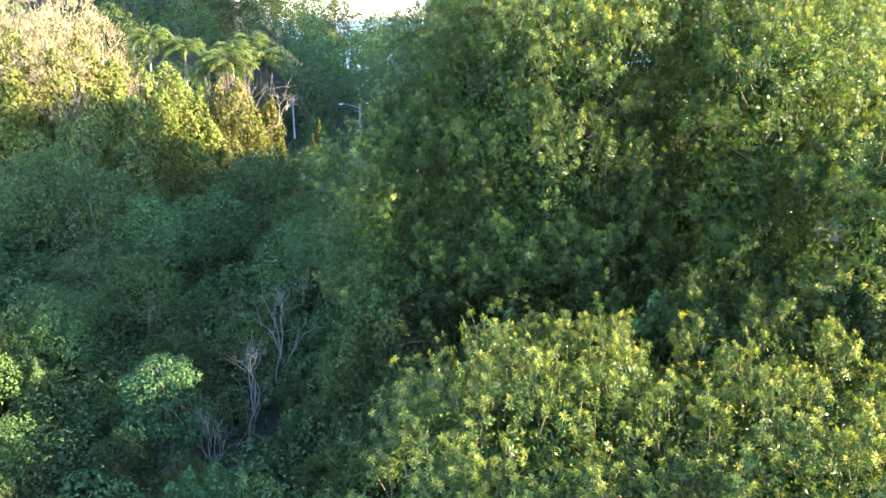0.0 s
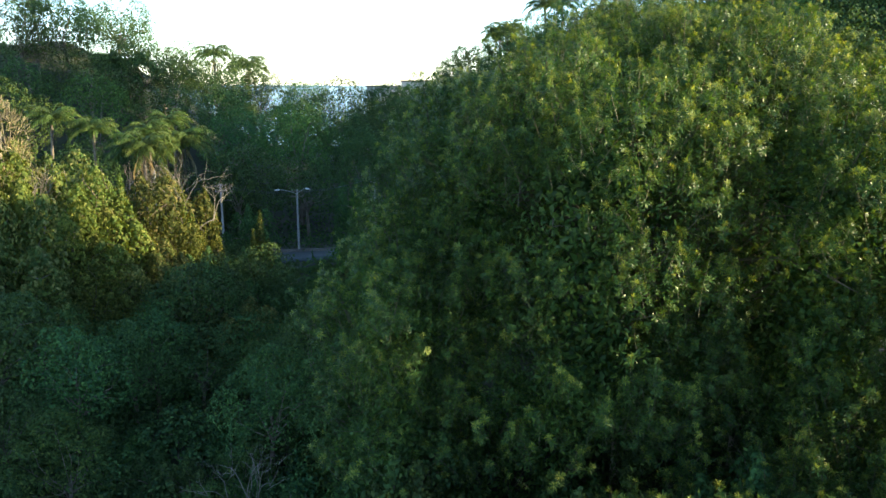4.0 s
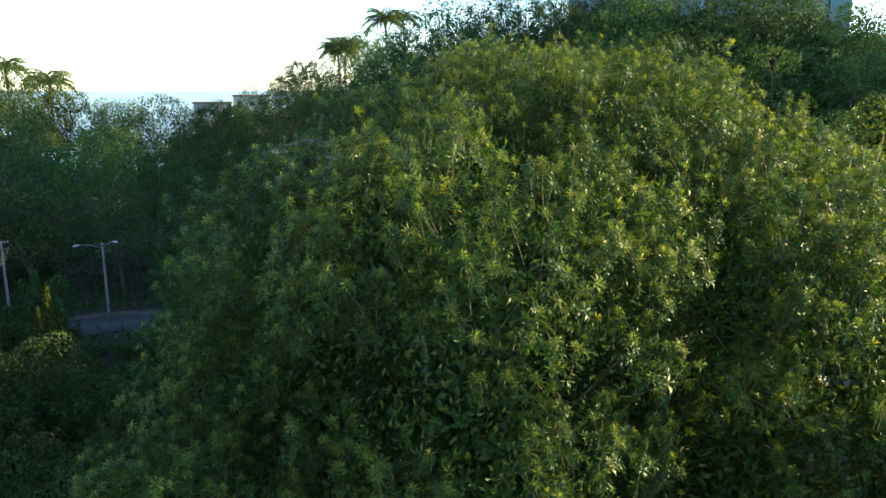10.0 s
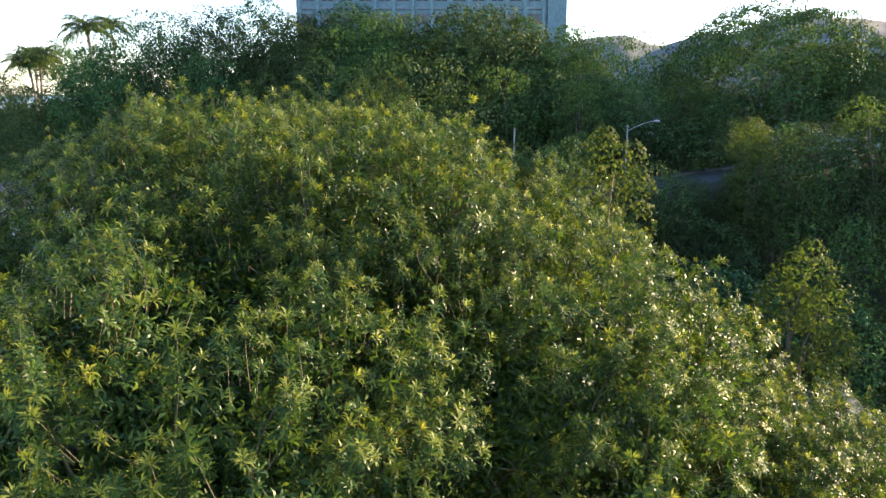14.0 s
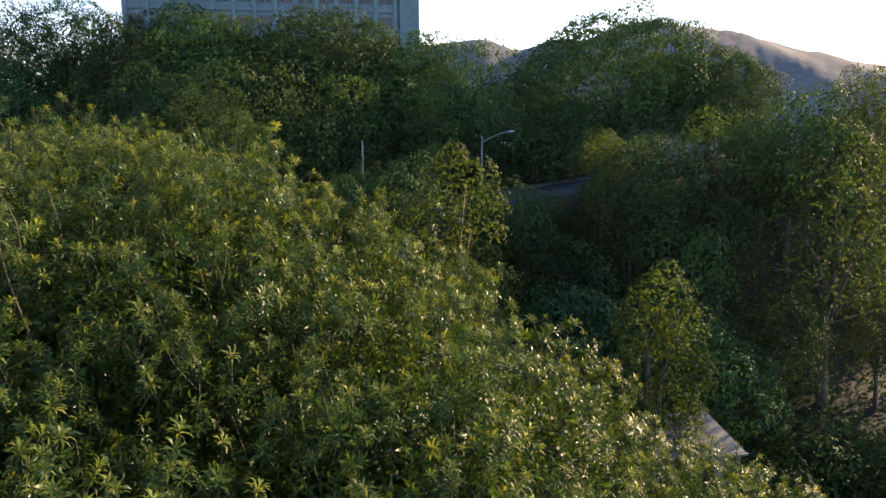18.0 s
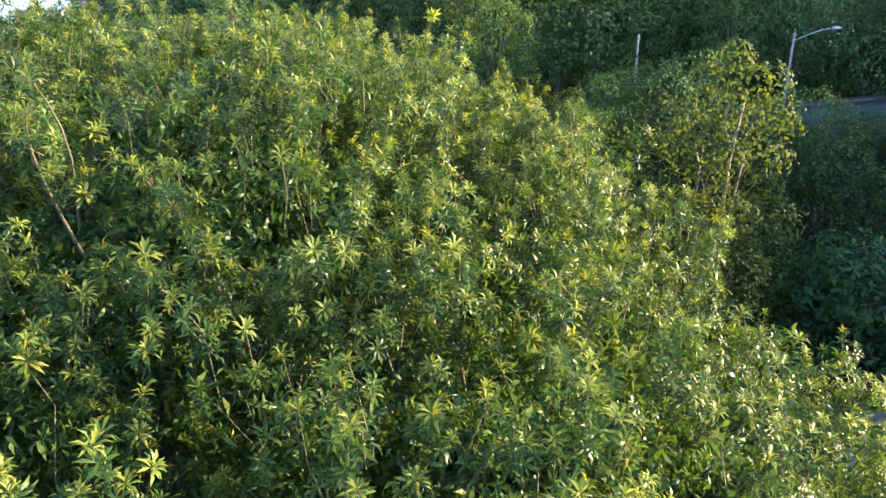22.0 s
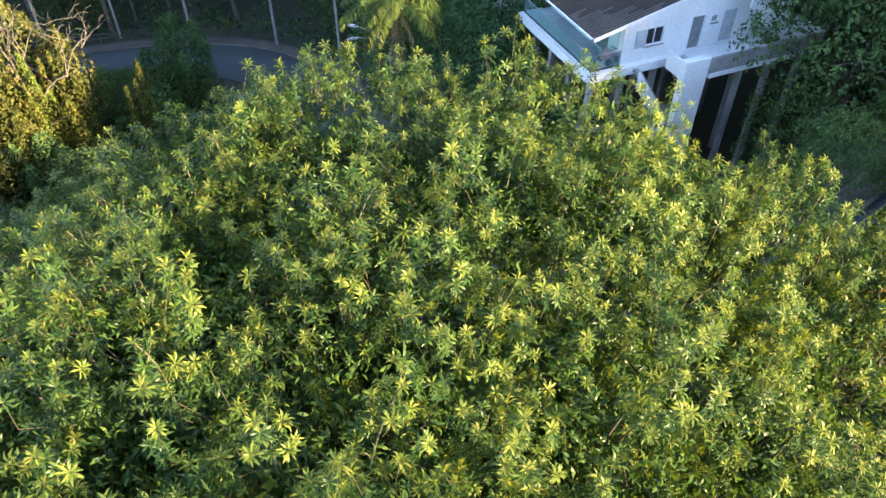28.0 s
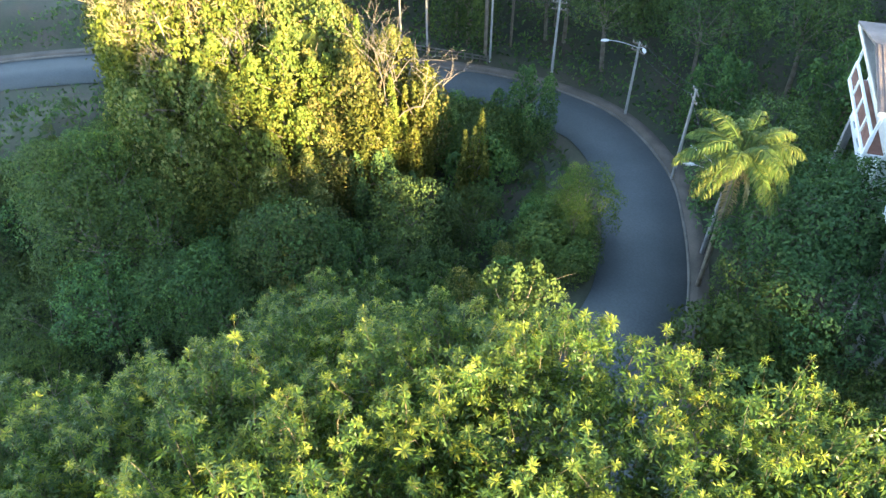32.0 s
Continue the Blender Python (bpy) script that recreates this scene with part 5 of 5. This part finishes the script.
# ---- forest ----
PROTOS = dict(
    round_tree=broad_tree("forest_tree", 21, 13, 4.6, 5.0, 24, 1.9, 0.28, 0.16, 7800, M_DARKLEAF, "dense dark-green forest tree on the slope"),
    tall_tree=broad_tree("forest_tree", 22, 16, 4.2, 7.5, 26, 1.8, 0.27, 0.15, 7800, M_MIDLEAF, "tall mid-green forest tree on the slope"),
    wide_tree=broad_tree("forest_tree", 23, 12, 5.6, 4.2, 28, 1.9, 0.28, 0.15, 8000, M_DARKLEAF, "wide-crowned dark forest tree on the slope"),
    near_tree=broad_tree("valley_tree", 34, 13, 4.4, 5.5, 28, 1.7, 0.32, 0.17, 6200, M_DARKLEAF, "dense small-leaved valley tree in the shade"),
    near_tall=broad_tree("valley_tree", 35, 16, 3.8, 8.0, 30, 1.6, 0.32, 0.17, 6200, M_MIDLEAF, "tall small-leaved valley tree"),
    fine_tree=broad_tree("fine_leaved_tree", 24, 10, 4.2, 4.5, 26, 1.5, 0.27, 0.13, 6800, M_MIDLEAF, "fine-leaved soft green tree in the valley"),
    vine_tree=draped_tree("draped_tree", 25, 12, 4.2, 9, M_VINE, "tree draped in yellow-green climbing vines", 1600, 0.29),
    green_vine=draped_tree("draped_tree", 42, 12, 3.6, 11, M_VINEGREEN, "tree draped in sunny yellow-green climbing vines", 1500, 0.27),
    vine_column=draped_tree("draped_tree", 43, 13, 1.5, 6, M_VINEGREEN, "slim trunk wrapped in a column of yellow-green vines", 1500, 0.26),
    umbrella=broad_tree("umbrella_tree", 44, 10, 5.2, 2.4, 28, 1.25, 0.28, 0.12, 9500, M_JADE, "flat-topped feathery tree with bare pale limbs", "tree", M_PALEBARK, 0.7),
    dark_vine=draped_tree("draped_tree", 26, 11, 3.4, 7, M_DARKLEAF, "tree draped in dark green climbing vines", 800, 0.36),
    bush=broad_tree("bush", 27, 4.2, 2.4, 2.2, 12, 1.1, 0.3, 0.17, 2300, M_MIDLEAF, "dense green bush on the slope", "bush"),
    shrub=broad_tree("shrub", 45, 3.6, 2.3, 1.9, 12, 1.05, 0.26, 0.14, 2200, M_DARKLEAF, "low dark shrub on the valley floor", "shrub"),
    big_tree=broad_tree("ridge_tree", 31, 24, 10.5, 10, 84, 2.9, 0.36, 0.21, 56000, M_DARKLEAF, "great round-crowned dark tree on the ridge"),
    dry=broad_tree("dry_tree", 36, 14, 2.6, 5.0, 16, 1.2, 0.34, 0.05, 4200, M_DRY, "dry straw-coloured tree among the vines", "tree", M_PALEBARK, 0.9, laid=False),
    bare=bare_tree("bare_tree", 28, 10, 1.0, "leafless grey tree with fine twigs", M_PALEBARK),
    palm=palm_tree("feather_palm", 29, 11, 26, 4.2, "feather palm with arching drooping fronds", dead=3, bark=M_BARK),
    slim_palm=palm_tree("feather_palm", 37, 13, 22, 3.0, "slim feather palm above the forest", dead=0, thick=0.12, bark=M_BARK),
    light_tree=broad_tree("light_green_tree", 38, 20, 2.9, 12, 38, 1.4, 0.27, 0.15, 10500, M_LIGHTLEAF, "sunlit light-green tree on the valley slope"),
    crest=broad_tree("forest_tree", 41, 20, 5.4, 9, 46, 1.9, 0.25, 0.14, 24000, M_DARKLEAF, "dense round forest tree on the crest of the hill"),
    light_draped=draped_tree("draped_tree", 40, 22, 4.2, 13, M_LIGHTLEAF, "tree hung with soft light-green curtains of leaves", 1300, 0.4),
    layered=layered_tree("layered_tree", 39, 9, 3.6, "jade-green tree with leaves in flat tiers"),
    fan=fan_palm("fan_palm", 30, 8, "fan palm with round pleated leaves"),
)
TALL = dict(shrub=3.6, slim_palm=14.8, light_tree=20, light_draped=22, crest=20, layered=9, dry=14, green_vine=12, vine_column=13, umbrella=10, near_tree=13, near_tall=16, round_tree=13, tall_tree=16, wide_tree=12, fine_tree=10, vine_tree=12, dark_vine=11, bush=4.2, big_tree=24, bare=10, palm=13, fan=10.5)
USED = set()


def plant(kind, x, y, tall=1.0, top=None, turn=None, rng=random.Random(5)):
    """Sets a tree on the ground; top gives the height of its tip instead of a scale."""
    ob = PROTOS[kind]
    a = rng.uniform(0, 360) if turn is None else turn
    h = float(land(x, y))
    if top:
        tall = max(0.3, (top - h) / TALL[kind])
        if kind == "bush" and tall > 1.35:
            kind, tall = "fine_tree", (top - h) / TALL["fine_tree"]
            ob = PROTOS[kind]
    if x < -30 and 40 < y < 46.6 - 0.475 * x:
        # only low growth on the bank below the lower road
        tall = min(tall, max(0.14, (41.4 - 0.585 * math.hypot(x - 16.3, y - 38.9) - h) / TALL[kind]))
    if -10 < x < -2 and 62 < y < 92:
        # the hollow inside the bend holds low growth only
        tall = min(tall, max(0.12, (24.0 - 0.304 * (y - 12.9) - h) / TALL[kind]))
    m = Matrix.Translation((x, y, h)) @ pose(0, 0, 0, 0, 0, a)
    if kind not in USED:
        USED.add(kind)
        ob.matrix_basis = m @ Matrix.Diagonal((tall, tall, tall, 1))
        return ob
    c = copy_thing(ob, m)
    c.scale = (tall, tall, tall)
    return c


for k, x, y, s in (("green_vine", -18.3, 76, 12.2), ("vine_column", -16.5, 79.6, 13.6), ("vine_column", -11.1, 80.2, 10.6), ("vine_column", -17.6, 77.4, 12.6), ("vine_tree", -21.0, 78.4, 17.2), ("green_vine", -25.5, 73, 16.5), ("vine_tree", -30.5, 77, 20), ("green_vine", -23, 72, 13), ("green_vine", -24.5, 66, 9.5), ("vine_tree", -21, 69, 10), ("green_vine", -34, 71.5, 21), ("vine_tree", -29, 64.5, 11), ("fine_tree", -33, 60, 10), ("fine_tree", -27, 59, 8), ("green_vine", -38, 71.5, 21.5), ("vine_tree", -42.5, 75.5, 20.5), ("green_vine", -34.5, 66, 12), ("vine_tree", -28, 82, 14), ("green_vine", -36, 79, 17), ("vine_column", -33, 75, 18.5), ("vine_column", -24.2, 80, 15),
                   ("dry", -37.5, 76, 24), ("dry", -41, 72.5, 23.5), ("green_vine", -32, 71, 17), ("dry", -44.5, 78, 24.5), ("dry", -35, 69.5, 20.5), ("vine_tree", -29.5, 77.5, 17.5), ("dry", -33.5, 74.5, 22.5), ("vine_tree", -26, 70, 11.8), ("vine_tree", -38.5, 80, 22.5), ("green_vine", -26.5, 68.5, 14.5), ("vine_tree", -31, 68, 17), ("fan", -26.3, 76.3, 14.2), ("fan", -39.5, 66.5, 8.5), ("fan", -31, 80, 14.5), ("bare", -18.6, 78.6, 17.8), ("bare", -22.6, 81, 16.5), ("bare", -36, 78, 21), ("bare", -40, 74, 22), ("bare", -30, 72, 18), ("bare", -33, 68, 17),
                   ("dark_vine", -11.8, 89.6, 10), ("light_tree", -0.6, 77.2, 11.2), ("light_tree", 1.2, 74.4, 10.4), ("vine_tree", -1.6, 71.5, 8), ("near_tree", -4.2, 81, 7.5), ("vine_tree", -2, 66, 9), ("near_tree", -11.3, 72, 7.8), ("near_tree", -7.5, 75.5, 3.2), ("near_tree", -15.8, 63, 9), ("near_tree", -28.5, 55, 10), ("near_tree", -23, 52, 7.5), ("near_tree", -19, 57, 7), ("vine_tree", -20.5, 72.5, 11), ("umbrella", 13.4, 79.2, 15.4), ("umbrella", 17.6, 81, 15.6), ("near_tree", -34, 57, 11), ("bush", -4, 76, 4), ("bush", -1.5, 77.5, 4.5), ("bush", 20.5, 70.5, 9.5), ("near_tree", -9.5, 85, 4.2), ("near_tree", -9, 79, 6.5), ("near_tree", -14, 84.5, 5.5), ("vine_tree", -12.5, 61, 7.5), ("vine_tree", -16, 64, 7), ("fine_tree", 0.6, 77.6, 10.6), ("fine_tree", -17, 83, 6), ("umbrella", 17.2, 76.2, 13.6), ("bare", 15, 77, 15), ("bush", -8, 84, 6), ("bush", -9, 77, 6), ("bush", -3, 73, 4), ("bush", -11, 70, 6), ("bush", -12, 82, 5),
                   ("bush", 1, 72, 8), ("bush", 4, 66, 8), ("bush", -6, 66, 6), ("bush", -15, 66, 6),
                   ("palm", 9.8, 77, 18.5), ("fine_tree", 14, 73.5, 12.5), ("round_tree", 10, 88, 14), ("bush", 13, 70, 11),
                   ("palm", -10, 199, 28.5), ("palm", -18, 200, 31), ("palm", 49, 180, 35.5), ("slim_palm", 43.6, 138.6, 39.0), ("slim_palm", 36, 141.7, 33.5), ("slim_palm", 38, 145, 34.5), ("slim_palm", 52, 150, 40), ("palm", -30, 150, 27), ("palm", -34, 146, 27), ("slim_palm", -30, 104, 18.5), ("palm", -24, 101, 16.5), ("slim_palm", -35, 105, 20), ("palm", -20, 112, 16.5),
                   ("big_tree", 86, 53, 37), ("big_tree", 92, 44, 33), ("tall_tree", 70.5, 27, 26), ("near_tall", 59, 37, 18), ("near_tree", 53, 33, 12), ("light_tree", 41.5, 47, 25), ("light_tree", 37, 44, 19), ("light_draped", 30.5, 51.8, 24.3), ("fine_tree", 36, 51, 21), ("fine_tree", 45.6, 58, 22.5), ("light_tree", 43, 33.5, 18.6), ("light_tree", 60, 44, 25), ("layered", 46, 40, 15), ("layered", -18.6, 32.8, 2.6), ("bare", -14, 34, 4.2), ("bare", -12.6, 38.5, 6), ("bare", -15.4, 30.5, 1.5), ("slim_palm", -23.8, 106, 18), ("slim_palm", -22.4, 114, 19), ("bush", -9, 51, 6), ("bush", -11, 57, 5), ("bush", -6, 47, 6),
                   ("near_tree", 36.8, 54.6, 21.5), ("near_tree", 33, 52.4, 19.5), ("near_tall", 42.5, 56.6, 22.5), ("near_tree", 39, 69.5, 22.5), ("near_tree", 44, 69.8, 23.5), ("wide_tree", 37.5, 73.5, 22), ("near_tree", 42.5, 74.5, 24), ("wide_tree", 47.5, 72.5, 25), ("near_tree", 38.5, 78.5, 24), ("crest", 43, 77, 26), ("near_tree", 67, 60, 24.5), ("near_tree", 72, 56.6, 25), ("near_tree", 64, 63.4, 24), ("near_tall", 77, 53.5, 26), ("near_tree", 47.2, 59.8, 21), ("near_tree", 59.5, 46.5, 17), ("near_tree", 55.5, 44.5, 16.5), ("near_tree", 52.5, 50.5, 17.5), ("dry", 29.5, 50, 20.5), ("near_tree", 34, 49.5, 15), ("bush", 36.8, 46.8, 12), ("near_tall", 55, 58, 23.5), ("near_tree", 52, 48, 17), ("near_tree", 62, 44, 20), ("near_tree", 46, 50, 15), ("fine_tree", 40, 55, 18),
                   ("tall_tree", 52, 86, 35.5), ("tall_tree", 60, 84, 36), ("round_tree", 67, 78, 35), ("tall_tree", 73, 74, 35), ("wide_tree", 78, 70, 33), ("tall_tree", 56, 88, 36.5), ("wide_tree", 64, 82, 36), ("bare", 62, 77, 34), ("crest", 47, 92, 35.5), ("round_tree", 56, 92, 36.5)):
    plant(k, x, y, top=s)

def forest(seed, box, gap, kinds, scale, tries, keep):
    """Trees strewn over a stretch of land, apart by gap, where keep allows."""
    rng = random.Random(seed)
    spots = []
    for _ in range(tries):
        x, y = rng.uniform(box[0], box[2]), rng.uniform(box[1], box[3])
        if not keep(x, y) or land(x, y) < SEA + 4 or any((x - a) ** 2 + (y - b) ** 2 < gap * gap for a, b in spots):
            continue
        spots.append((x, y))
        plant(rng.choice(kinds), x, y, rng.uniform(*scale))


def off_road(x, y, d):
    return road_near(x, y)[0] > d


def off_crowns(x, y):
    return ((x - 11) / 17) ** 2 + ((y - 43) / 16) ** 2 > 1 and ((x - 6) / 15) ** 2 + ((y - 18) / 10) ** 2 > 1


def off_houses(x, y):
    return not (11 < x < 38 and 62 < y < 99) and not (56 < x < 100 and abs((x - 58.6) + (y - 106.5)) < 17) and not (15 < x < 34 and 203 < y < 216)


FAR = ("round_tree", "tall_tree", "wide_tree", "round_tree", "dark_vine", "wide_tree")
# trees on the valley side of the climbing road
for k, x, y, top in (("tall_tree", 41, 67, 27), ("tall_tree", 43.5, 73, 29), ("crest", 46, 79, 29), ("tall_tree", 41, 85, 29), ("near_tree", 33, 63, 19), ("near_tree", 40, 57.5, 21), ("near_tree", 47, 55.5, 23), ("near_tall", 52.5, 52, 18), ("near_tree", 57, 48.5, 16.6), ("near_tree", 63.5, 42, 24), ("near_tall", 70, 37, 27), ("near_tree", 77, 32, 28), ("near_tall", 84, 27, 29),
                     ("bush", 24, 62, 13.5), ("bush", 28, 61.5, 14), ("bush", 32, 64, 15), ("bush", 20, 64, 12.5), ("bush", 27, 66.5, 13), ("bush", 36, 63, 17), ("bush", 17, 67, 11), ("bush", 23, 67, 11.5), ("fine_tree", 30, 58.5, 18), ("bush", 34, 70, 16), ("bush", 37.5, 67, 18),
                     ("near_tall", 62, 63, 28.5), ("near_tree", 68, 60, 28.5), ("near_tall", 74, 57, 28.5), ("near_tree", 70, 66, 28.5), ("near_tree", 78, 62, 29), ("near_tall", 58, 70, 30), ("wide_tree", 50, 75, 30),
                     ("crest", 44.5, 82, 30), ("near_tree", 65, 70, 29.5)):
    plant(k, x, y, top=top)
# a hedge of trees below the upper road
for i in range(0, len(ROAD_LINE), 3):
    x, y, z = ROAD_LINE[i]
    if 51 < x < 98:
        plant(("near_tree", "near_tall", "wide_tree")[i // 3 % 3], x - 4.6, y - 5.6, top=z + (1.6 if x < 68 else 5.0))
# the crests: trees that make the skyline
for i, (x, y, top) in enumerate(((26.8, 108, 27.6), (32, 106, 31.6), (36.5, 104, 35.8), (42.2, 100.3, 36.6), (46.8, 97.6, 38), (51.3, 94.5, 35.6), (55.7, 91, 37), (60.8, 86.5, 35.2), (65.6, 81.6, 36.8), (69.8, 76.5, 35.2), (74, 71, 34.2),
                                 (39, 95, 31), (46, 90, 32), (54, 84, 32), (61, 78, 32.5), (67, 73, 32), (-52, 170, 39), (-41.5, 172, 36), (-33, 173, 34.5), (-46, 150, 33), (-36, 152, 31), (-26, 154, 28),
                                 (-23.6, 174.8, 31.5), (-15.3, 175, 28.5), (-8, 175, 24), (0, 175, 23), (9, 174, 22.6), (18.6, 172, 20.7), (28, 170, 25.5), (37.6, 167, 29.7), (49, 163, 33.8))):
    plant("crest" if i < 16 else ("round_tree", "tall_tree", "wide_tree")[i % 3], x, y, top=top)
plant("bare", 57.5, 83, top=34)
plant("bare", 60, 81.5, top=33)
# unseen trees beside the start of the flight, added to shade the valley floor
for x, y, top in ((14.5, 3.5, 15), (19, 0.5, 16), (11, 5.5, 13.5), (24, -2, 17)):
    plant("round_tree", x, y, top=top)
for x, y, top in ((15, 71.5, 9.5), (18, 70, 10.5), (21, 70.5, 11), (16, 74.5, 9.5), (24.5, 70, 12), (13, 73.5, 9)):
    plant("bush", x, y, top=top)
# low growth along the inner side of the bend
rng_bend = random.Random(61)
for i in range(0, len(ROAD_LINE), 2):
    x, y, z = ROAD_LINE[i]
    if -40 < x < 8 and y > 64:
        u = np.array([-9 - x, 78 - y]) / math.hypot(-9 - x, 78 - y)
        k = 0.5 if -9 < x < 1 else 1.0
        plant("bush", x + u[0] * 5.9, y + u[1] * 5.9, k * rng_bend.uniform(0.45, 0.7))
        plant("bush", x + u[0] * 8.6, y + u[1] * 8.6, k * rng_bend.uniform(0.6, 0.95))
# valley floor and west slope, below the flight
forest(77, (-64, 16, -6, 68), 4.6, ("fine_tree", "round_tree", "wide_tree", "bush", "round_tree", "dark_vine"), (0.5, 0.75), 2600,
       lambda x, y: off_crowns(x, y) and off_road(x, y, 6.5) and y > -x - 8 and (x < -26 or y > 44))
forest(76, (-32, 14, -4, 46), 1.9, ("bush", "shrub", "fine_tree", "dark_vine", "shrub"), (0.34, 0.6), 3600,
       lambda x, y: off_crowns(x, y) and y > -x - 8 and math.hypot(x + 18.6, y - 32.8) > 3.6 and math.hypot(x + 13.6, y - 34) > 2.6)
# shrubs that close the valley floor under the trees
forest(90, (-62, 18, -8, 64), 3.0, ("shrub",), (0.7, 1.2), 1900,
       lambda x, y: off_crowns(x, y) and off_road(x, y, 6) and y > -x - 8 and math.hypot(x + 18.6, y - 32.8) > 4 and math.hypot(x + 14, y - 33) > 3.5)
# low growth under the great trees and on the shed's slope
forest(85, (-8, 23, 22, 46), 3.0, ("bush", "bush", "dark_vine"), (0.75, 1.0), 500, lambda x, y: math.hypot(x - 11, y - 44) > 2)
forest(86, (19, 4, 40, 23), 4.0, ("bush", "round_tree"), (0.5, 0.6), 300, lambda x, y: True)
forest(87, (-40, -24, 34, 12), 6.0, ("bush",), (0.8, 1.2), 500, off_crowns)
forest(91, (28, 4, 64, 46), 3.6, ("shrub",), (0.9, 1.6), 500, lambda x, y: off_crowns(x, y) and not (24 < x < 50 and 26 < y < 50 and -4 < (x - 32) + (y - 47.3) < 4))
forest(92, (64, 52, 104, 80), 4.2, ("shrub",), (1.1, 1.7), 500, lambda x, y: off_road(x, y, 5))
# the hollow inside the bend
forest(78, (-56, 62, 8, 95), 3.6, ("bush", "shrub", "dark_vine", "bush"), (0.6, 0.85), 1500,
       lambda x, y: off_road(x, y, 5.8) and y < 88 + x * 0.25 and (x > -48 or y < 76) and off_houses(x, y) and off_crowns(x, y))
# slope behind the road up to the crest
forest(79, (-72, 100, 52, 150), 9.4, (*FAR, "dark_vine"), (0.95, 1.25), 1500, lambda x, y: off_road(x, y, 6.5) and off_houses(x, y))
forest(80, (-70, 150, 60, 176), 13, FAR, (1.0, 1.3), 1200, lambda x, y: off_houses(x, y) and not (-16 < x < 34 and y > 175))
forest(83, (-16, 175, 34, 200), 9, ("round_tree", "wide_tree", "dark_vine"), (0.7, 0.95), 200, off_houses)
# tower hill and the slope across the valley
forest(81, (40, 70, 96, 122), 9, FAR, (0.6, 0.8), 700, lambda x, y: off_road(x, y, 6) and off_houses(x, y))
forest(82, (30, 14, 92, 72), 7.4, ("round_tree", "tall_tree", "wide_tree", "round_tree"), (0.65, 0.95), 1200,
       lambda x, y: off_road(x, y, 6) and off_houses(x, y) and x + y > 88 and off_crowns(x, y))


forest(84, (58, 44, 104, 82), 7, ("wide_tree", "round_tree", "round_tree"), (0.4, 0.58), 500, lambda x, y: off_road(x, y, 5) and off_houses(x, y) and y > 100 - 0.85 * x)


def undergrowth():
    """Ferns and saplings that close the ground between the trees."""
    rng = np.random.default_rng(8)
    n = 110000
    x, y = rng.uniform(-75, 100, n), rng.uniform(-22, 135, n)
    d, _z = road_near(x, y)
    ok = (d > 5.2) & ~((x > 12) & (x < 38) & (y > 70) & (y < 97))
    x, y = x[ok], y[ok]
    p = np.stack([x, y, land(x, y) + rng.uniform(0, 1.2, len(x)) ** 2], -1)
    dirs = rng.normal(size=p.shape) + [0, 0, 0.6]
    v, f = spread(*blade_piece(0.55, 0.24), sized(frames_along(dirs, rng.uniform(0, 6.28, len(p))), rng, 0.5, 1.4), p)
    tagged(quick("undergrowth", v, f, M_DARKLEAF), "dense dark ferns and saplings under the trees", "undergrowth", kind="stuff")


undergrowth()
